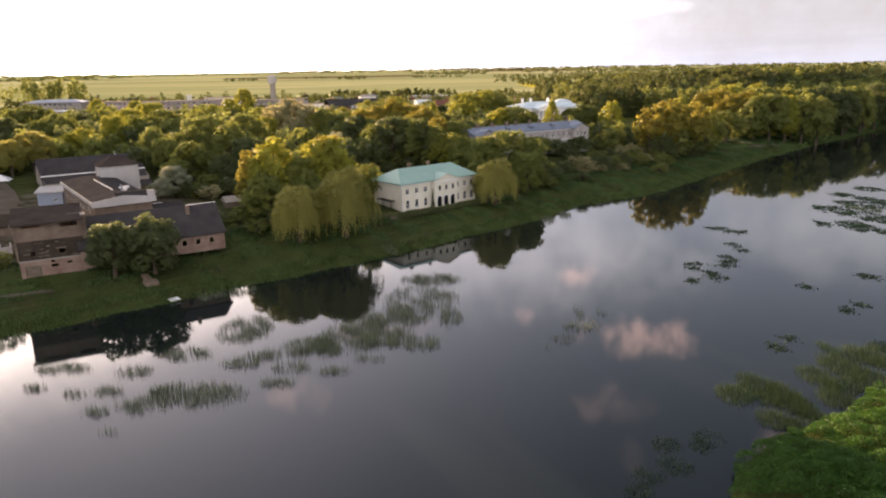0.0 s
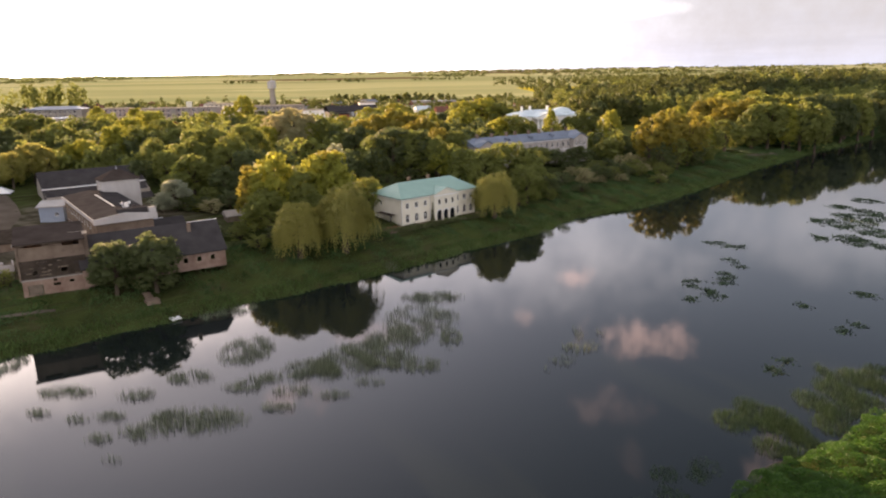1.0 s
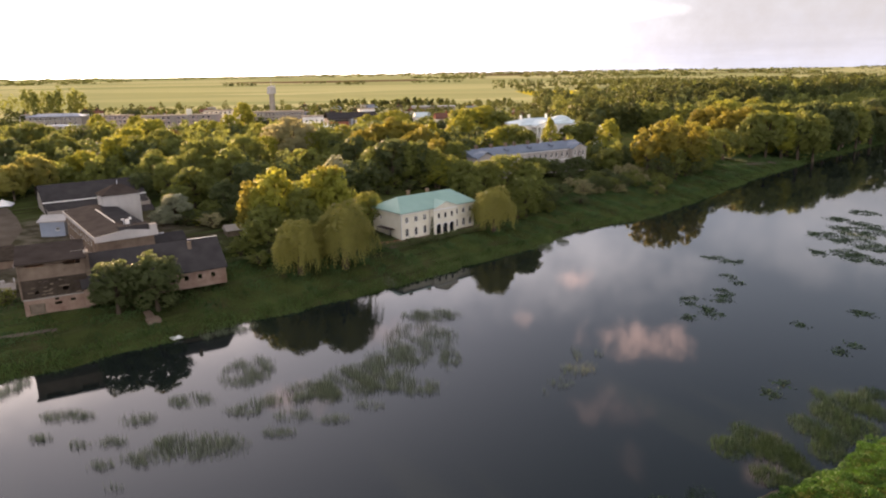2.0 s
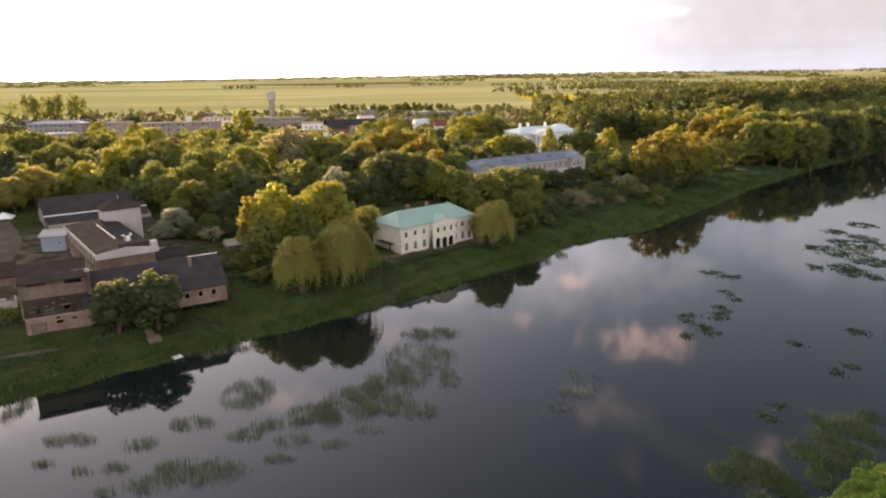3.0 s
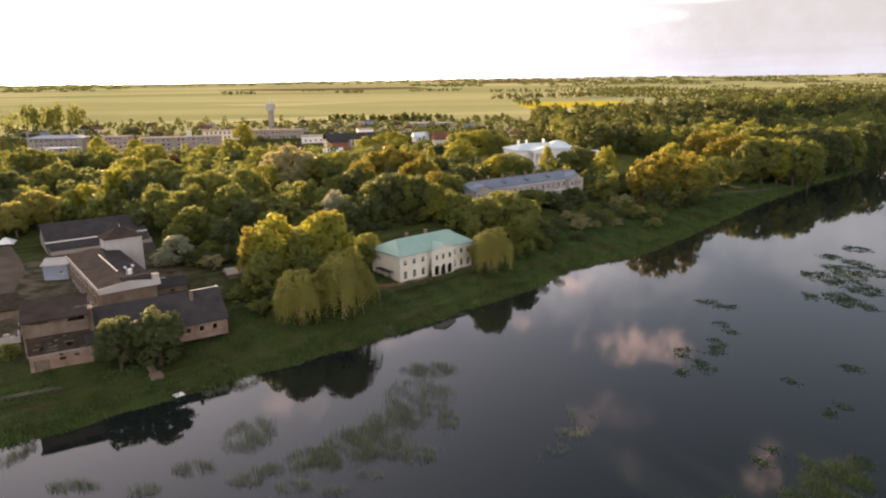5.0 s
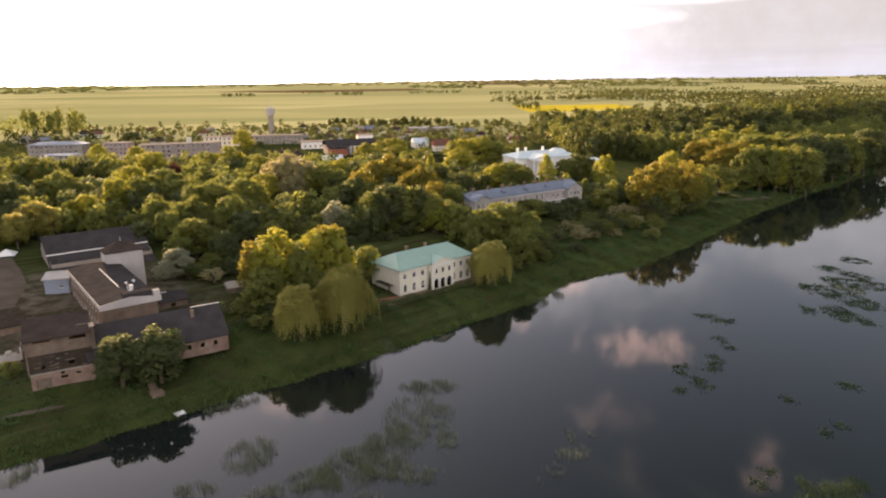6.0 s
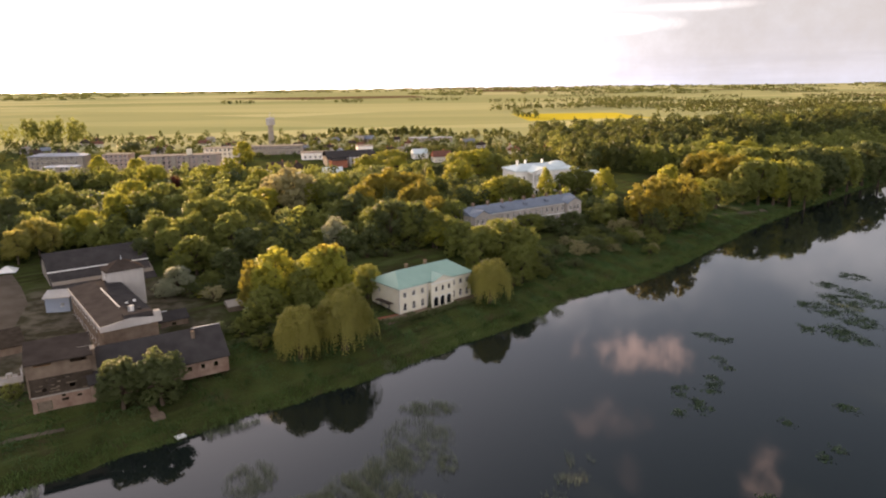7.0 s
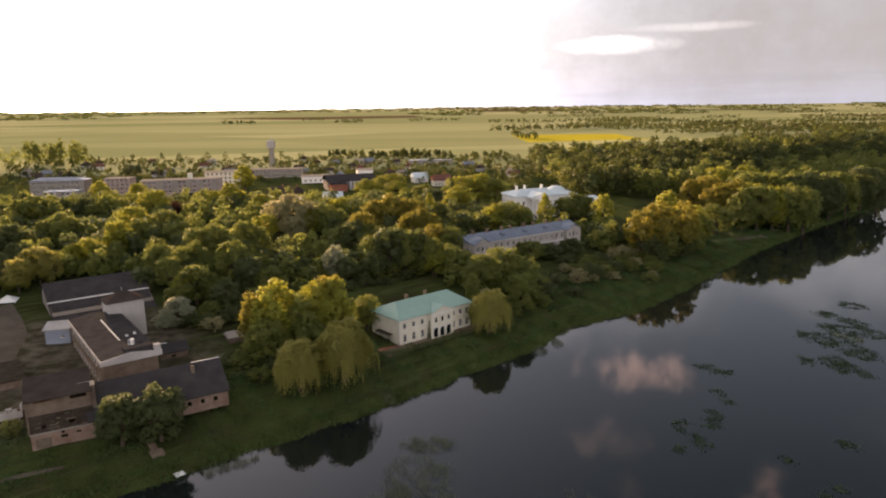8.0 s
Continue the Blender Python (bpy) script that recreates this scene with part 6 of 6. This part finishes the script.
pads("water_plants", "dark leafy water plants spread on the river", REEDS_C, 3)
blades("reed_bed", "dense dark reeds standing off the near bank", [(40.2, 86.4, 2.2, 3.0), (44.5, 87.9, 2.4, 4.8), (46.8, 85.3, 2.4, 4.9), (47.8, 82.8, 1.5, 3.4), (42.7, 79.2, 2.2, 2.6)], 150, 0.8, 0.030, "weed", 4, gap=-1.0)
blades("reed_bed", "thick green reeds along the near bank", [(54.6, 91.2, 2.4, 4.1), (60.0, 94.9, 2.8, 4.4), (65.8, 98.8, 3.1, 3.8), (61.8, 101.2, 1.2, 3.1), (70.4, 102.0, 2.1, 2.2), (57.2, 88.5, 3.1, 2.8), (62.1, 91.3, 2.4, 3.0), (47.9, 80.1, 1.7, 2.1), (53.5, 84.6, 2.3, 2.9), (44.7, 78.1, 1.6, 1.4), (66.5, 95.6, 2.0, 2.8)], 130, 0.8, 0.028, "weed", 14, gap=-1.0)
blades("water_plants", "dark drowned weed showing through the water surface", [(32.5, 75.3, 1.8, 2.1), (26.7, 73.6, 1.8, 2.0), (26.3, 69.3, 1.9, 2.1), (22.7, 67.2, 1.6, 2.0), (20.7, 64.6, 1.6, 1.4), (30.7, 73.4, 1.3, 1.8)], 150, 0.30, 0.05, "weed", 5, 0.5, gap=-0.7)


def strip(line, lo, hi, n, seed, x0=-1e9, x1=1e9, y1=1e9):
    """Random places along a shore, lo to hi metres inland."""
    r = np.random.default_rng(seed)
    seg = np.diff(line, axis=0)
    ln = np.hypot(seg[:, 0], seg[:, 1])
    ok = (line[:-1, 0] > x0) & (line[1:, 0] < x1) & (line[1:, 1] < y1)
    p = np.where(ok, ln, 0)
    i = r.choice(len(seg), n, p=p / p.sum())
    t, off = r.uniform(0, 1, n), r.uniform(lo, hi, n)
    u = seg[i] / ln[i][:, None]
    b = line[i] + seg[i] * t[:, None]
    return np.stack([b[:, 0] - u[:, 1] * off, b[:, 1] + u[:, 0] * off], 1)


def tufts(name, label, B, tall, width, leaf, seed, lean=0.4):
    r = np.random.default_rng(seed)
    n = len(B)
    z = height(B[:, 0], B[:, 1])
    B, z = B[z > -0.3], np.maximum(z[z > -0.3], 0) - 0.05
    n = len(B)
    clump = np.clip(0.5 + 0.5 * np.sin(B[:, 0] * 0.5 + 0.8 * np.sin(B[:, 1] * 0.21)) * np.sin(B[:, 1] * 0.43 + 0.9 * np.sin(B[:, 0] * 0.17)), 0, 1)
    h = tall * r.uniform(0.35, 1.2, n) * (0.4 + 1.3 * clump ** 1.5)
    ang = r.uniform(0, 2 * math.pi, n)
    sd = np.stack([np.cos(ang), np.sin(ang), np.zeros(n)], 1) * (width * r.uniform(0.6, 1.4, n))[:, None]
    root = np.stack([B[:, 0], B[:, 1], z], 1)
    tip = root + np.stack([r.normal(0, lean, n) * h, r.normal(0, lean, n) * h, h], 1)
    return tagged(new(name, quads(name, np.stack([root - sd, root + sd, tip], 1).reshape(-1, 3), 3, LEAF[leaf])), label, "grass", kind="stuff")


tufts("bank_grass", "rough grass and sedge along the water's edge", strip(SHORE, -1.5, 5, 36000, 8, -210, 340), 0.9, 0.12, "sedge", 8)
tufts("meadow_grass", "tall rough meadow grass on the bank", strip(SHORE, 3, 34, 90000, 9, -210, 340), 0.75, 0.22, "grass", 9, 0.6)
# lush herbs on the near bank
hb = np.concatenate([strip(NEAR_SHORE, -24, 1.2, 105000, 10, 30, 62), strip(NEAR_SHORE, -26, 0.8, 20000, 13, -1, 111)])
hz = height(hb[:, 0], hb[:, 1])
hr_ = np.random.default_rng(12)
mounds = strip(NEAR_SHORE, -25, 1.0, 520, 14, -1, 111)
mounds = np.concatenate([mounds, strip(NEAR_SHORE, -24, 0.6, 620, 15, 30, 62)])
mr, mh = hr_.uniform(0.8, 2.1, len(mounds)), hr_.uniform(0.5, 1.0, len(mounds))
lump = np.full(len(hb), 0.12)
for (mx, my), rad, tall in zip(mounds, mr, mh):
    q = ((hb[:, 0] - mx) ** 2 + (hb[:, 1] - my) ** 2) / (rad * rad)
    lump = np.maximum(lump, tall * rad * np.sqrt(np.clip(1 - q, 0, 1)))
ok = hz > -0.1
HP = np.stack([hb[:, 0], hb[:, 1], hz + lump * hr_.uniform(0.72, 1.06, len(hb))], 1)[ok]
HN = unit(np.array([0, 0, 1.0]) + hr_.normal(0, 0.55, HP.shape))
tagged(new("bank_herbs", quads("bank_herbs", cards(HP, HN, 0.23, 0.6, hr_).reshape(-1, 3), 4, LEAF["herb"])), "lush bright green herbs covering the near bank", "herbs", kind="stuff")


# ---------------------------------------------------------------- paths and small things
def path_strip(name, pts, width, material, label, lift=0.12):
    bm = bmesh.new()
    fine = []
    for (ax, ay), (bx, by) in zip(pts[:-1], pts[1:]):
        n = max(2, int(math.hypot(bx - ax, by - ay) / 2.5))
        fine += [(ax + (bx - ax) * i / n, ay + (by - ay) * i / n) for i in range(n)]
    fine.append(pts[-1])
    prev = None
    for i, (x, y) in enumerate(fine):
        a, b = fine[max(0, i - 1)], fine[min(len(fine) - 1, i + 1)]
        d = math.hypot(b[0] - a[0], b[1] - a[1]) or 1
        ox, oy = -(b[1] - a[1]) / d, (b[0] - a[0]) / d
        ring = []
        for q in (-0.5, -0.17, 0.17, 0.5):
            X, Y = x + ox * q * width, y + oy * q * width
            ring.append(bm.verts.new((X, Y, ground(X, Y) + (lift if abs(q) < 0.4 else lift * 0.5))))
        if prev:
            for j in range(3):
                bm.faces.new((prev[j], ring[j], ring[j + 1], prev[j + 1]))
        prev = ring
    bmesh.ops.recalc_face_normals(bm, faces=bm.faces)
    if sum(f.normal.z for f in bm.faces) < 0:
        bmesh.ops.reverse_faces(bm, faces=bm.faces)
    return tagged(part(name, bm, material), label, "path", kind="structure")


path_strip("yard_road", [(-150, 225), (-138, 210), (-128, 196), (-122, 180), (-118, 165)], 9, DIRT, "pale dirt yard road beside the mill")
path_strip("town_road", [(4, 392), (9, 408), (16, 440), (8, 500)], 7, DIRT, "pale road leading into the town")
path_strip("park_path", [(84, 352), (104, 361), (122, 356)], 2.2, DIRT, "narrow pale park path")
path_strip("meadow_path", [(140, 345), (162, 356), (180, 366)], 3.5, DIRT, "worn dirt path along the meadow")
path_strip("bank_path", [(-100, 118), (-88, 124), (-78, 130)], 1.4, DIRT, "trodden path below the storehouse")

spit = bmesh.new()
edge_pts = [(math.cos(a) * (1.9 + 0.5 * math.sin(3 * a)), math.sin(a) * (0.8 + 0.2 * math.sin(2 * a + 1))) for a in np.linspace(0, 2 * math.pi, 22)[:-1]]
low_ring = [spit.verts.new((x * 1.25, y * 1.25, -0.15)) for x, y in edge_pts]
top_ring = [spit.verts.new((x, y, 0.10)) for x, y in edge_pts]
for i in range(len(edge_pts)):
    j = (i + 1) % len(edge_pts)
    spit.faces.new((low_ring[i], low_ring[j], top_ring[j], top_ring[i]))
spit.faces.new(top_ring)
mud = part("mud_spit", spit, DIRT)
mud.matrix_world = pose(40.9, 74.9, 0.0, 0, 0, 25)
tagged(mud, "small pale muddy spit at the near bank", "mud bank", kind="structure")

jetty = thing("jetty", pose(-61.6, 134.9, 1.75, 0, 0, 40.0), "weathered brown masonry steps and landing on the bank", "jetty")
part("slab", boxes((0, 2.6, 0, 2.2, -0.6, 0.9)), PLASTER, jetty)
for i in range(4):
    part("step", boxes((0.6, 2.0, 2.2 + i * 0.7, 2.9 + i * 0.7, -0.6, 1.05 + i * 0.18)), PLASTER, jetty)
raft = thing("landing_stage", pose(-54.6, 129.6, 0.0, 0, 0, 45.0), "small pale wooden landing stage at the water's edge", "landing stage")
part("deck", boxes((0, 2.0, 0, 1.8, 0.35, 0.5)), WHITE, raft)
for x, y in ((0.1, 0.1), (1.7, 0.1), (0.1, 1.5), (1.7, 1.5)):
    part("post", boxes((x, x + 0.2, y, y + 0.2, -1.4, 0.35)), WOOD, raft)
tent = thing("garden_tent", pose(-151, 226, 8.2, 0, 0, 20.0), "white peaked garden tent beside the yard", "tent")
bm = bmesh.new()
top = bm.verts.new((3, 3, 4.2))
rim = [bm.verts.new(p) for p in ((0, 0, 2.2), (6, 0, 2.2), (6, 6, 2.2), (0, 6, 2.2))]
for i in range(4):
    bm.faces.new((rim[i], rim[(i + 1) % 4], top))
part("canopy", bm, WHITE, tent)
for x, y in ((0.1, 0.1), (5.8, 0.1), (5.8, 5.8), (0.1, 5.8)):
    part("pole", boxes((x, x + 0.1, y, y + 0.1, -0.3, 2.2)), STEEL, tent)
car_spots = [(-138, 243, 20), (-131, 247, 24)]
for x, y, yaw in car_spots:
    car = thing("car", pose(x, y, ground(x, y) + 0.02, 0, 0, yaw), "white parked car behind the hall", "car", "parked cars")
    bm = bmesh.new()
    box(bm, 0, 4.3, 0, 1.8, 0.35, 0.95)
    v = [bm.verts.new(p) for p in ((0.5, 0.1, 0.95), (3.4, 0.1, 0.95), (3.4, 1.7, 0.95), (0.5, 1.7, 0.95), (1.1, 0.25, 1.5), (2.7, 0.25, 1.5), (2.7, 1.55, 1.5), (1.1, 1.55, 1.5))]
    for f in ((4, 5, 6, 7), (0, 1, 5, 4), (1, 2, 6, 5), (2, 3, 7, 6), (3, 0, 4, 7)):
        bm.faces.new([v[i] for i in f])
    part("body", bm, WHITE, car)
    for wx in (0.8, 3.4):
        for wy in (0.0, 1.6):
            part("wheel", tube(bmesh.new(), (wx, wy, 0.32), (wx, wy + 0.2, 0.32), 0.32, 0.32, 12), DARKROOF, car)
